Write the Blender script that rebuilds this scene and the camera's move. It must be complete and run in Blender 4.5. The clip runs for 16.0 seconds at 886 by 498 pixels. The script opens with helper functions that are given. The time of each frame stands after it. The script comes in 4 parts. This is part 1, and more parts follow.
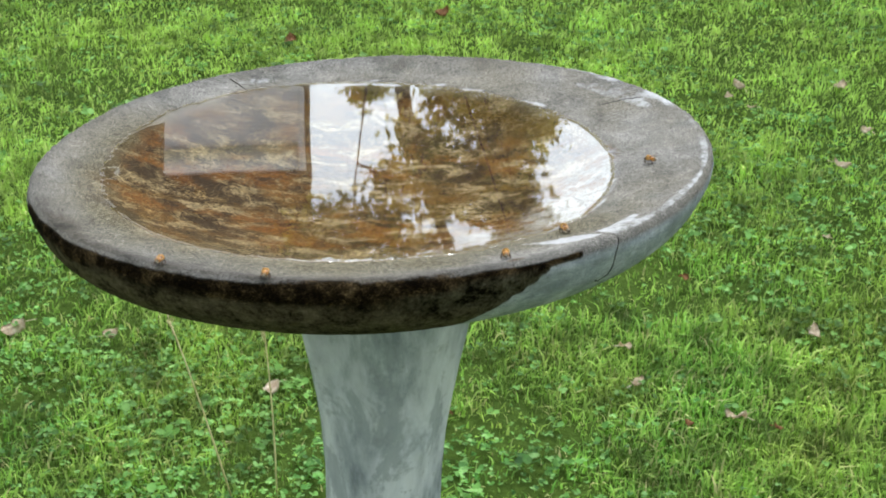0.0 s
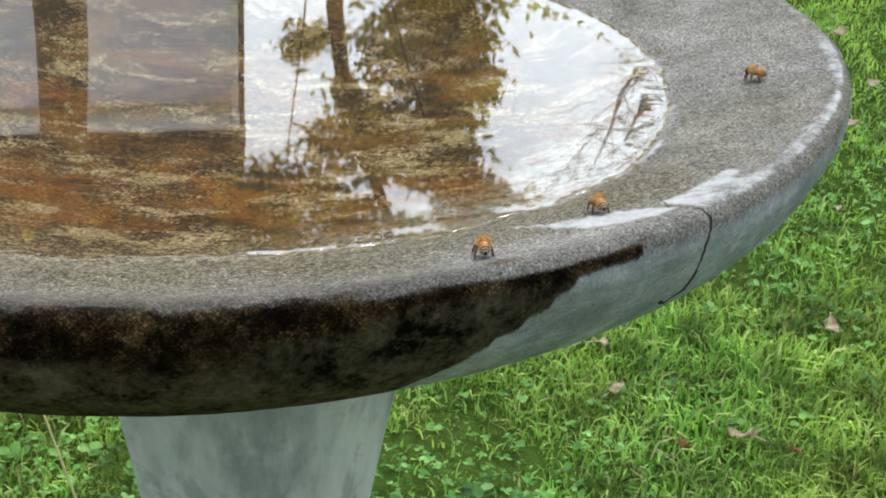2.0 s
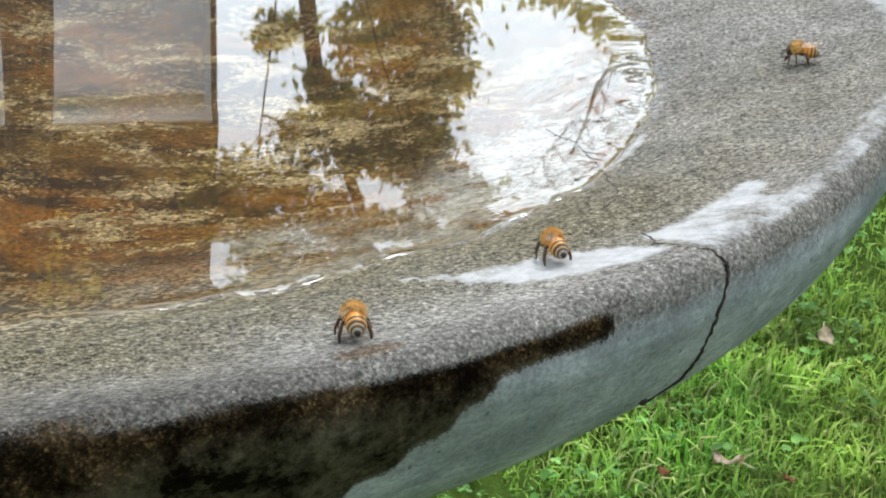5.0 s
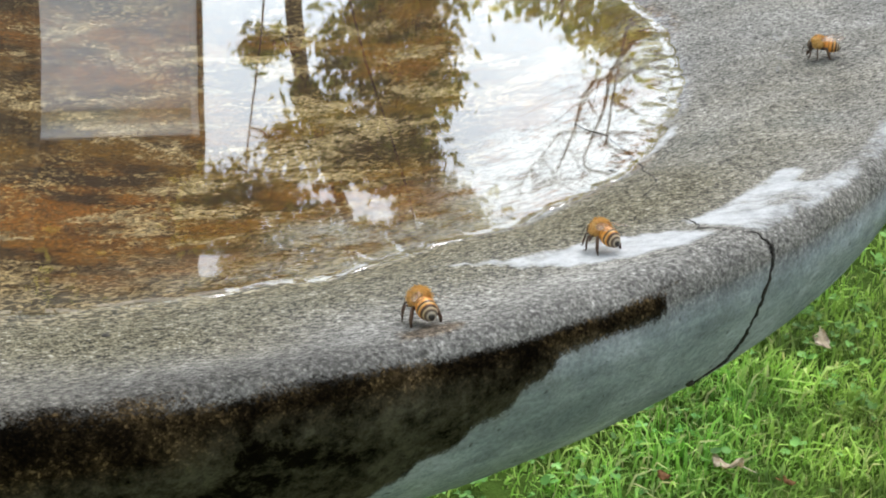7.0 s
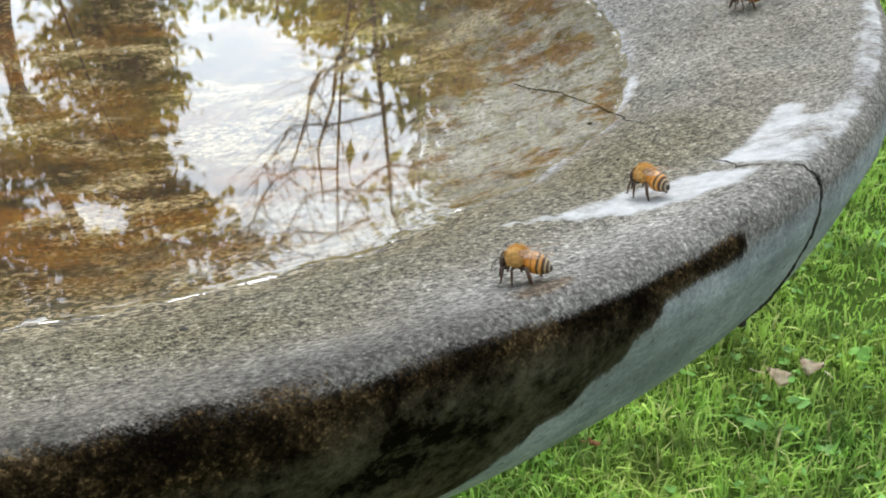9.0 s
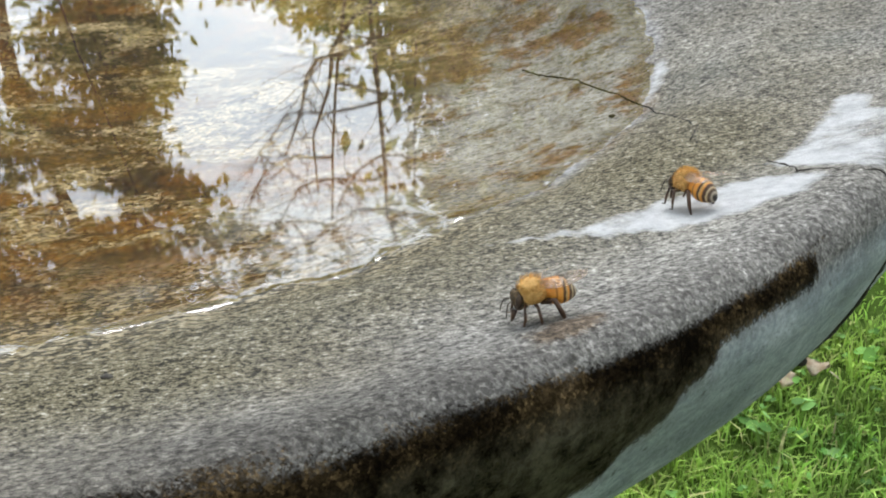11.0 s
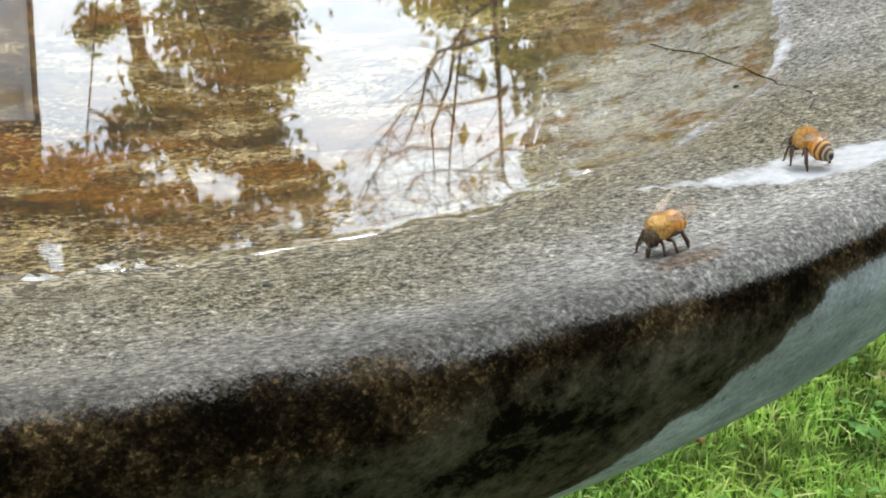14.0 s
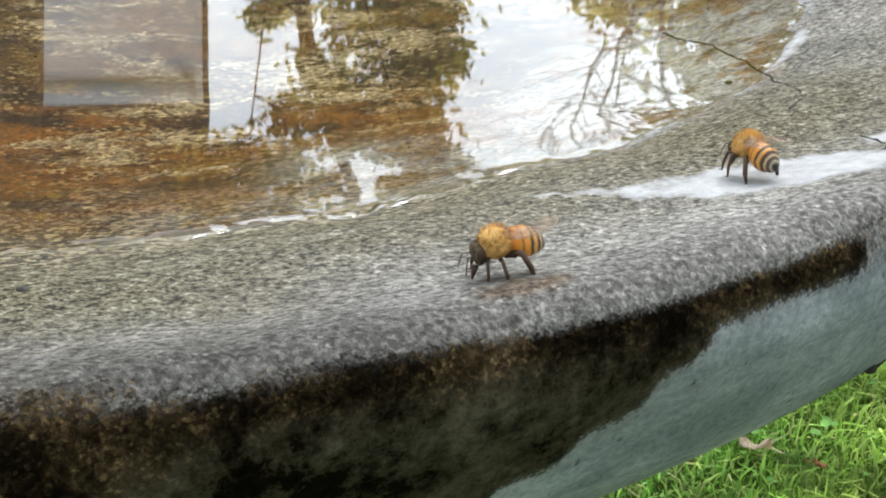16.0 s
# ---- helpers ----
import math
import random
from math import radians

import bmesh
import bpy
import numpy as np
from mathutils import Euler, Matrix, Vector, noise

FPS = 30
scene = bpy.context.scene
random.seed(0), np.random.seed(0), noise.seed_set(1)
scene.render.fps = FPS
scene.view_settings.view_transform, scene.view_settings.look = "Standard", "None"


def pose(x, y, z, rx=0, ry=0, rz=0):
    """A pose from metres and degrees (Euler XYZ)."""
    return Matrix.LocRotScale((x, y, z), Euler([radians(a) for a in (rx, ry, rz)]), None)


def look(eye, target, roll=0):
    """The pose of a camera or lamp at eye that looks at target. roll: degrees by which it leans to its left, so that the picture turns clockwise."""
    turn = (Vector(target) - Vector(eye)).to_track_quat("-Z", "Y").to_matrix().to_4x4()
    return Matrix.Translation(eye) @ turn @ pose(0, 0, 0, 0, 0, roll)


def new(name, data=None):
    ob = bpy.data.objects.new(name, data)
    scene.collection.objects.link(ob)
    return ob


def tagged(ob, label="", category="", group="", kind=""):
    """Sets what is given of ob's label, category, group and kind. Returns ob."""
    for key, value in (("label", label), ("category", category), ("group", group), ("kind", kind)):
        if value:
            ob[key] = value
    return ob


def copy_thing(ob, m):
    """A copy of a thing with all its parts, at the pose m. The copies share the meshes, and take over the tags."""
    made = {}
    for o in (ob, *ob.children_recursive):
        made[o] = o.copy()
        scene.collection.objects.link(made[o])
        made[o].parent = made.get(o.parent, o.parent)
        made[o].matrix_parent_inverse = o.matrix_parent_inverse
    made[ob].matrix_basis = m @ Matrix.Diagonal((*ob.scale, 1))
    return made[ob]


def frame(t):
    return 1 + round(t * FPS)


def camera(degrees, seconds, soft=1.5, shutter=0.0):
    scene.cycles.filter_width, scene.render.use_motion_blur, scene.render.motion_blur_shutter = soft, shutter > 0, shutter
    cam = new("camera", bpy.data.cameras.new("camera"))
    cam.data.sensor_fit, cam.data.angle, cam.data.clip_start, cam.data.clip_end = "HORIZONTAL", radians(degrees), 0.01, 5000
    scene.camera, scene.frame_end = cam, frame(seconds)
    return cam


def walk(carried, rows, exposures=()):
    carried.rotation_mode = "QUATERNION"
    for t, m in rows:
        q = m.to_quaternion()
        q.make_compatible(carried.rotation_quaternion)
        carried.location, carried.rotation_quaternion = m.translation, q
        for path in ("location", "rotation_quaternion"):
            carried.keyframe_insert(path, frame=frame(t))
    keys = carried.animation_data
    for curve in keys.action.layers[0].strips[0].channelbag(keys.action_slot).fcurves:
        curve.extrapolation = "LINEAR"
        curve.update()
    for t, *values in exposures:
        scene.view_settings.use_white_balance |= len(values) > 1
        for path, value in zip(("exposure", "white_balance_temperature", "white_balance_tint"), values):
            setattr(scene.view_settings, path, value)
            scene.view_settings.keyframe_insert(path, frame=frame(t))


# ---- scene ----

import itertools

# ---- camera ----
cam = camera(31.25, 16.0, soft=1.9)
PATH = [
    (0, (0.2570, -1.2099, 1.4202), (0.1104, -0.3074, 1.0152), 1.19),
    (0.5, (0.2334, -1.0841, 1.3648), (0.0966, -0.1797, 0.9607), 0.98),
    (1, (0.2106, -0.9338, 1.2980), (0.0850, -0.0299, 0.8891), 1.49),
    (1.5, (0.1916, -0.7980, 1.2420), (0.0749, 0.1025, 0.8229), 1.51),
    (2, (0.1809, -0.6784, 1.1913), (0.0754, 0.2209, 0.7670), 2.91),
    (2.5, (0.1751, -0.5535, 1.1438), (0.0848, 0.3437, 0.7115), 1.95),
    (3, (0.1862, -0.5229, 1.1358), (0.0977, 0.3753, 0.7053), 2.08),
    (3.5, (0.1905, -0.4930, 1.1291), (0.0994, 0.4068, 0.7023), 2.61),
    (4, (0.1932, -0.4742, 1.1235), (0.0926, 0.4272, 0.7023), 1.92),
    (4.2, (0.1907, -0.4680, 1.1196), (0.0991, 0.4305, 0.6903), 3.13),
    (6.3, (0.1789, -0.4739, 1.1103), (0.0881, 0.4265, 0.6848), 3.39),
    (6.5, (0.1756, -0.4763, 1.1100), (0.0817, 0.4222, 0.6811), 3.58),
    (7, (0.1723, -0.4783, 1.1099), (0.0890, 0.4250, 0.6890), 3.00),
    (7.5, (0.1746, -0.4878, 1.1103), (0.0967, 0.4198, 0.6977), 3.39),
    (8, (0.1523, -0.4967, 1.1097), (0.0970, 0.4162, 0.7053), 3.60),
    (8.5, (0.1272, -0.4877, 1.1011), (0.1451, 0.4237, 0.6899), 2.82),
    (9, (0.1059, -0.4690, 1.0953), (0.1899, 0.4357, 0.6774), 2.15),
    (9.2, (0.1003, -0.4619, 1.0964), (0.2096, 0.4418, 0.6825), 1.96),
    (11.3, (0.1171, -0.4051, 1.0719), (0.1940, 0.4948, 0.6425), 2.96),
    (11.5, (0.1231, -0.4029, 1.0713), (0.1873, 0.4958, 0.6374), 2.94),
    (12, (0.1250, -0.4073, 1.0694), (0.1476, 0.4893, 0.6271), 2.98),
    (12.5, (0.1221, -0.4119, 1.0661), (0.1417, 0.4814, 0.6170), 3.41),
    (13, (0.1207, -0.4157, 1.0672), (0.1384, 0.4817, 0.6264), 3.58),
    (13.5, (0.1172, -0.4259, 1.0716), (0.1445, 0.4752, 0.6388), 3.70),
    (14, (0.1064, -0.4347, 1.0746), (0.1226, 0.4680, 0.6447), 3.36),
    (14.5, (0.1104, -0.4403, 1.0760), (0.1405, 0.4642, 0.6507), 3.52),
    (15, (0.1262, -0.4263, 1.0708), (0.1468, 0.4776, 0.6436), 4.14),
    (15.5, (0.1438, -0.4007, 1.0628), (0.1103, 0.5010, 0.6318), 3.93),
    (16, (0.1529, -0.3877, 1.0584), (0.0692, 0.5078, 0.6212), 3.60),
]
walk(cam, [(t, look(eye, target, roll)) for t, eye, target, roll in PATH],
     [(0, 1.30), (1, 1.18), (2, 1.15), (3, 1.26), (4.2, 1.24), (7, 1.24), (9.2, 1.20), (11.5, 1.12), (12.5, 1.12), (14, 1.33), (15, 1.33), (16, 1.27)])

# ---- light ----
SUN_EL, SUN_AZ = radians(52), radians(8)      # the brightest part of the overcast sky
sky = bpy.data.worlds.new("sky")
sky.use_nodes = True
scene.world = sky
nt = sky.node_tree
bg = nt.nodes["Background"]
tex = nt.nodes.new("ShaderNodeTexSky")
tex.sky_type, tex.sun_disc = "NISHITA", False
tex.sun_elevation, tex.sun_rotation = SUN_EL, SUN_AZ
tex.altitude, tex.air_density, tex.dust_density, tex.ozone_density = 100, 1.6, 2.0, 1.0
pale = nt.nodes.new("ShaderNodeHueSaturation")
pale.inputs["Saturation"].default_value = 0.22
cool = nt.nodes.new("ShaderNodeMix")
cool.data_type, cool.blend_type = "RGBA", "MULTIPLY"
cool.inputs[0].default_value, cool.inputs[7].default_value = 1.0, (0.925, 0.985, 1.03, 1)
nt.links.new(tex.outputs[0], pale.inputs["Color"])
nt.links.new(pale.outputs[0], cool.inputs[6])
nt.links.new(cool.outputs[2], bg.inputs["Color"])
bg.inputs["Strength"].default_value = 0.15
sun = new("sun", bpy.data.lights.new("sun", "SUN"))
sun.data.energy, sun.data.angle, sun.data.color = 0.9, radians(24), (1.0, 0.98, 0.95)
sun.matrix_world = look((0, 0, 0), (-math.sin(SUN_AZ) * math.cos(SUN_EL), -math.cos(SUN_AZ) * math.cos(SUN_EL), -math.sin(SUN_EL)))


# ---- materials ----
class Mat:
    """A node material with a few short cuts."""

    def __init__(self, name, rough=0.8, metal=0.0):
        self.m = bpy.data.materials.new(name)
        self.m.use_nodes = True
        self.t = self.m.node_tree
        self.b = self.t.nodes["Principled BSDF"]
        self.b.inputs["Roughness"].default_value = rough
        self.b.inputs["Metallic"].default_value = metal
        self.pos = self.t.nodes.new("ShaderNodeTexCoord").outputs["Object"]

    def noise(self, scale, detail=4, rough=0.6, stretch=None, dist=0.0):
        n = self.t.nodes.new("ShaderNodeTexNoise")
        n.inputs["Scale"].default_value, n.inputs["Detail"].default_value = scale, detail
        n.inputs["Roughness"].default_value, n.inputs["Distortion"].default_value = rough, dist
        src = self.pos
        if stretch:
            mp = self.t.nodes.new("ShaderNodeMapping")
            mp.inputs["Scale"].default_value = stretch
            self.t.links.new(src, mp.inputs["Vector"])
            src = mp.outputs[0]
        self.t.links.new(src, n.inputs["Vector"])
        return n.outputs[0]

    def cells(self, scale):
        """A random value for every grain."""
        n = self.t.nodes.new("ShaderNodeTexVoronoi")
        n.inputs["Scale"].default_value = scale
        self.t.links.new(self.pos, n.inputs["Vector"])
        sep = self.t.nodes.new("ShaderNodeSeparateXYZ")
        self.t.links.new(n.outputs["Color"], sep.inputs[0])
        return sep.outputs[0]

    def ramp(self, src, *stops):
        r = self.t.nodes.new("ShaderNodeValToRGB")
        e = r.color_ramp.elements
        while len(e) < len(stops):
            e.new(0.5)
        for el, (p, c) in zip(e, stops):
            el.position = p
            el.color = (*c, 1) if isinstance(c, tuple) else (c, c, c, 1)
        self.t.links.new(src, r.inputs[0])
        return r.outputs[0]

    def math(self, op, a, b=0.5, clamp=False):
        n = self.t.nodes.new("ShaderNodeMath")
        n.operation, n.use_clamp = op, clamp
        for s, v in zip(n.inputs, (a, b)):
            if isinstance(v, (int, float)):
                s.default_value = v
            else:
                self.t.links.new(v, s)
        return n.outputs[0]

    def mix(self, f, a, b, mode="MIX"):
        n = self.t.nodes.new("ShaderNodeMix")
        n.data_type, n.blend_type = "RGBA", mode
        for s, v in ((n.inputs[0], f), (n.inputs[6], a), (n.inputs[7], b)):
            if isinstance(v, (int, float)):
                s.default_value = v
            elif isinstance(v, tuple):
                s.default_value = (*v, 1)
            else:
                self.t.links.new(v, s)
        return n.outputs[2]

    def attr(self, name):
        n = self.t.nodes.new("ShaderNodeAttribute")
        n.attribute_name = name
        return n.outputs["Fac"]

    def along(self, axis):
        n = self.t.nodes.new("ShaderNodeSeparateXYZ")
        self.t.links.new(self.pos, n.inputs[0])
        return n.outputs[axis]

    def random(self):
        return self.t.nodes.new("ShaderNodeObjectInfo").outputs["Random"]

    def island(self):
        return self.t.nodes.new("ShaderNodeNewGeometry").outputs["Random Per Island"]

    def color(self, src):
        if isinstance(src, tuple):
            self.b.inputs["Base Color"].default_value = (*src, 1)
        else:
            self.t.links.new(src, self.b.inputs["Base Color"])
        return self

    def rough(self, src):
        self.t.links.new(src, self.b.inputs["Roughness"])
        return self

    def bump(self, src, strength=0.5, distance=0.001):
        n = self.t.nodes.new("ShaderNodeBump")
        n.inputs["Strength"].default_value, n.inputs["Distance"].default_value = strength, distance
        self.t.links.new(src, n.inputs["Height"])
        self.t.links.new(n.outputs[0], self.b.inputs["Normal"])
        return self


def concrete_bowl():
    k = Mat("weathered_concrete", 0.85)
    sand = k.cells(2100)                      # sand grains laid bare by the weather
    coarse = k.cells(1500)
    fine = k.noise(300, 5, 0.8)
    pits = k.noise(820, 4, 0.75)
    mid = k.noise(42, 5, 0.65)
    big = k.noise(10, 4, 0.6)
    lumps = k.noise(1300, 3, 0.75)
    lip = k.attr("lip")
    base = k.ramp(mid, (0.3, (0.212, 0.203, 0.187)), (0.7, (0.318, 0.306, 0.285)))
    base = k.mix(k.ramp(big, (0.4, 0.0), (0.6, 0.45)), base, (0.205, 0.178, 0.122))
    base = k.mix(k.ramp(k.noise(24, 4, 0.6), (0.56, 0.0), (0.72, 0.5)), base, (0.10, 0.116, 0.112))
    base = k.mix(0.55, base, k.ramp(fine, (0.36, 0.45), (0.47, 0.97), (0.66, 1.25)), "MULTIPLY")
    base = k.mix(0.9, base, k.ramp(pits, (0.39, 0.16), (0.46, 0.80), (0.54, 1.06), (0.66, 1.75)), "MULTIPLY")
    base = k.mix(k.math("ADD", k.math("MULTIPLY", lip, 0.25), 0.4), base, k.ramp(sand, (0.0, 0.45), (0.45, 0.92), (0.8, 1.12), (1.0, 1.75)), "MULTIPLY")
    base = k.mix(k.math("ADD", k.math("MULTIPLY", lip, 0.4), 0.35), base, k.ramp(coarse, (0.0, 0.30), (0.3, 0.56), (0.6, 0.92), (0.85, 1.2), (1.0, 1.65)), "MULTIPLY")
    base = k.mix(k.math("MULTIPLY", lip, 0.45), base, (0.104, 0.097, 0.088))
    base = k.mix(k.ramp(k.noise(190, 3, 0.6), (0.66, 0.0), (0.70, 0.6)), base, (0.045, 0.043, 0.036))
    base = k.mix(0.9, base, k.ramp(k.noise(14, 5, 0.7, None, 0.6), (0.36, 0.58), (0.5, 0.98), (0.64, 1.2)), "MULTIPLY")
    # buff zone of dried silt inside the rim
    buff = k.math("MULTIPLY", k.attr("silt"), k.ramp(big, (0.3, 0.5), (0.6, 1.0)))
    flecks = k.math("ADD", k.mix(0.6, fine, pits), k.math("MULTIPLY", k.math("SUBTRACT", sand, 0.5), 0.16))
    base = k.mix(buff, base, k.ramp(flecks, (0.415, (0.010, 0.009, 0.005)), (0.460, (0.070, 0.062, 0.035)), (0.525, (0.155, 0.135, 0.084)), (0.60, (0.240, 0.214, 0.148)), (0.66, (0.50, 0.475, 0.40))))
    # rust and algae mud on the bottom, with pale flakes
    flow = k.noise(36, 9, 0.68, (0.8, 1.25, 1.0), 0.4)
    bed = k.noise(9, 4, 0.6, (0.7, 1.3, 1.0))
    rust = k.mix(k.ramp(bed, (0.42, 0.0), (0.58, 1.0)), (0.170, 0.066, 0.0055), (0.110, 0.060, 0.0065))
    deep = k.mix(k.ramp(k.noise(22, 6, 0.75, (0.8, 1.2, 1.0), 0.4), (0.45, 1.0), (0.57, 0.0)), rust, (0.022, 0.0085, 0.0015))
    dot = k.ramp(k.cells(800), (0.76, 0.0), (0.78, 1.0))
    grit = k.cells(620)
    flake = k.math("ADD", flow, k.math("MULTIPLY", k.math("SUBTRACT", grit, 0.5), 0.10))
    ragged = k.noise(430, 5, 0.8)
    flake = k.math("ADD", flake, k.math("MULTIPLY", k.math("SUBTRACT", ragged, 0.5), 0.55))
    film = k.ramp(flow, (0.46, (0.13, 0.080, 0.028)), (0.60, (0.32, 0.262, 0.165)))
    film = k.mix(0.8, film, k.ramp(k.cells(900), (0.0, 0.55), (0.6, 0.95), (1.0, 1.9)), "MULTIPLY")
    mud = k.mix(k.ramp(flake, (0.537, 0.0), (0.568, 1.0)), deep, film)
    mud = k.mix(k.math("MULTIPLY", dot, k.ramp(k.noise(30, 5, 0.7), (0.46, 0.05), (0.64, 0.8))), mud, (0.42, 0.32, 0.16))
    mud = k.mix(0.9, mud, k.ramp(fine, (0.36, 0.35), (0.47, 1.0), (0.66, 1.3)), "MULTIPLY")
    mud = k.mix(0.95, mud, k.ramp(pits, (0.39, 0.25), (0.47, 0.92), (0.56, 1.1), (0.66, 1.9)), "MULTIPLY")
    # grains of silt and algae where the water is a finger deep
    shoal = k.math("ADD", k.math("MULTIPLY", k.cells(900), 0.30), k.mix(0.35, k.mix(0.5, ragged, pits), k.noise(70, 4, 0.6)))
    shoal = k.ramp(shoal, (0.60, (0.008, 0.006, 0.0015)), (0.645, (0.040, 0.028, 0.008)), (0.685, (0.175, 0.132, 0.062)), (0.74, (0.45, 0.38, 0.25)))
    mud = k.mix(k.attr("shoal"), mud, shoal)
    base = k.mix(k.attr("mud"), base, mud)
    bare = k.ramp(k.noise(60, 7, 0.75), (0.39, (0.15, 0.095, 0.050)), (0.45, (0.36, 0.375, 0.41)), (0.62, (0.53, 0.565, 0.63)))
    bare = k.mix(k.ramp(k.noise(24, 6, 0.75), (0.51, 0.0), (0.57, 0.85)), bare, (0.22, 0.098, 0.026))
    bare = k.mix(0.7, bare, k.ramp(fine, (0.38, 0.35), (0.47, 0.95), (0.66, 1.3)), "MULTIPLY")
    bare = k.mix(0.9, bare, k.ramp(pits, (0.40, 0.18), (0.46, 0.9), (0.55, 1.05), (0.66, 1.45)), "MULTIPLY")
    base = k.mix(k.attr("bare"), base, bare)
    # pale bluish underside that was painted once
    worn = k.noise(36, 6, 0.7)
    paint = k.ramp(worn, (0.33, (0.205, 0.240, 0.268)), (0.5, (0.36, 0.398, 0.440)), (0.68, (0.57, 0.600, 0.660)))
    drift = k.noise(70, 6, 0.72, (1.0, 1.0, 2.6), 0.8)
    paint = k.mix(0.75, paint, k.ramp(drift, (0.32, 0.62), (0.5, 1.0), (0.66, 1.4)), "MULTIPLY")
    paint = k.mix(k.ramp(k.noise(16, 4, 0.6), (0.45, 0.0), (0.62, 0.55)), paint, (0.20, 0.232, 0.235))
    paint = k.mix(k.ramp(k.noise(340, 4, 0.7), (0.30, 0.8), (0.37, 0.0)), paint, (0.06, 0.06, 0.05))
    paint = k.mix(0.5, paint, k.ramp(pits, (0.38, 0.6), (0.5, 1.0), (0.64, 1.35)), "MULTIPLY")
    base = k.mix(k.attr("paint"), base, paint)
    # dark bluish lichen along the worn lip, and the brown wet spot where bees drink
    lichen = k.math("MULTIPLY", k.attr("grime"), k.ramp(k.noise(48, 6, 0.72), (0.36, 0.5), (0.52, 0.8), (0.64, 1.0)))
    base = k.mix(lichen, base, k.mix(1.0, base, (0.40, 0.385, 0.355), "MULTIPLY"))
    wet = k.ramp(k.math("ADD", k.attr("wet"), k.math("MULTIPLY", k.math("SUBTRACT", k.noise(260, 5, 0.75), 0.5), 1.1)), (0.35, 0.0), (0.6, 0.8))
    base = k.mix(wet, base, k.mix(1.0, base, (0.58, 0.42, 0.28), "MULTIPLY"))
    # lime run, chipped white, and the water's bright edge painted along the shore
    lime = k.ramp(k.math("ADD", k.attr("lime"), k.math("MULTIPLY", k.math("SUBTRACT", k.mix(0.5, k.noise(130, 6, 0.78), k.noise(38, 5, 0.7)), 0.5), 2.6)), (0.42, 0.0), (0.85, 0.92))
    base = k.mix(lime, base, k.ramp(k.noise(170, 6, 0.75), (0.33, (0.36, 0.367, 0.378)), (0.60, (0.55, 0.555, 0.565))))
    # black growth under the lip, brown where it thins, grey-olive lower down
    edge = k.math("ADD", k.attr("black"), k.math("MULTIPLY", k.math("SUBTRACT", k.mix(0.5, k.noise(150, 6, 0.8), k.noise(45, 4, 0.6)), 0.5), 0.95))
    edge = k.math("ADD", edge, k.math("MULTIPLY", k.math("SUBTRACT", k.mix(0.5, k.cells(2500), sand), 0.5), 0.28))
    black = k.ramp(edge, (0.37, 0.0), (0.48, 0.75), (0.62, 1.0))
    patch = k.noise(58, 8, 0.8)
    growth = k.ramp(patch, (0.41, (0.003, 0.0020, 0.0010)), (0.50, (0.011, 0.0072, 0.0036)), (0.58, (0.042, 0.028, 0.013)), (0.68, (0.072, 0.050, 0.027)))
    growth = k.mix(k.math("ADD", k.math("MULTIPLY", lip, 0.6), 0.3), growth, k.ramp(k.mix(0.5, sand, coarse), (0.2, 0.4), (0.55, 1.0), (0.75, 2.0), (0.9, 4.0)), "MULTIPLY")
    olive = k.ramp(patch, (0.43, (0.004, 0.003, 0.0014)), (0.475, (0.030, 0.026, 0.015)), (0.60, (0.076, 0.068, 0.046)))
    olive = k.mix(0.9, olive, k.ramp(fine, (0.36, 0.3), (0.48, 1.0), (0.64, 1.5)), "MULTIPLY")
    growth = k.mix(k.attr("low"), growth, olive)
    scurf = k.ramp(k.mix(0.4, patch, fine), (0.41, (0.010, 0.008, 0.005)), (0.47, (0.060, 0.047, 0.029)), (0.60, (0.150, 0.124, 0.084)))
    growth = k.mix(k.attr("foot"), growth, scurf)
    base = k.mix(black, base, growth)
    k.color(base)
    k.t.links.new(k.ramp(black, (0.2, 0.2), (0.8, 0.02)), k.b.inputs["Specular IOR Level"])
    k.rough(k.ramp(k.attr("mud"), (0.0, 0.88), (1.0, 0.6)))
    k.bump(k.mix(0.35, k.mix(0.45, k.mix(0.5, sand, coarse), lumps), k.mix(0.5, fine, pits)), 1.0, 0.0008)
    return k.m


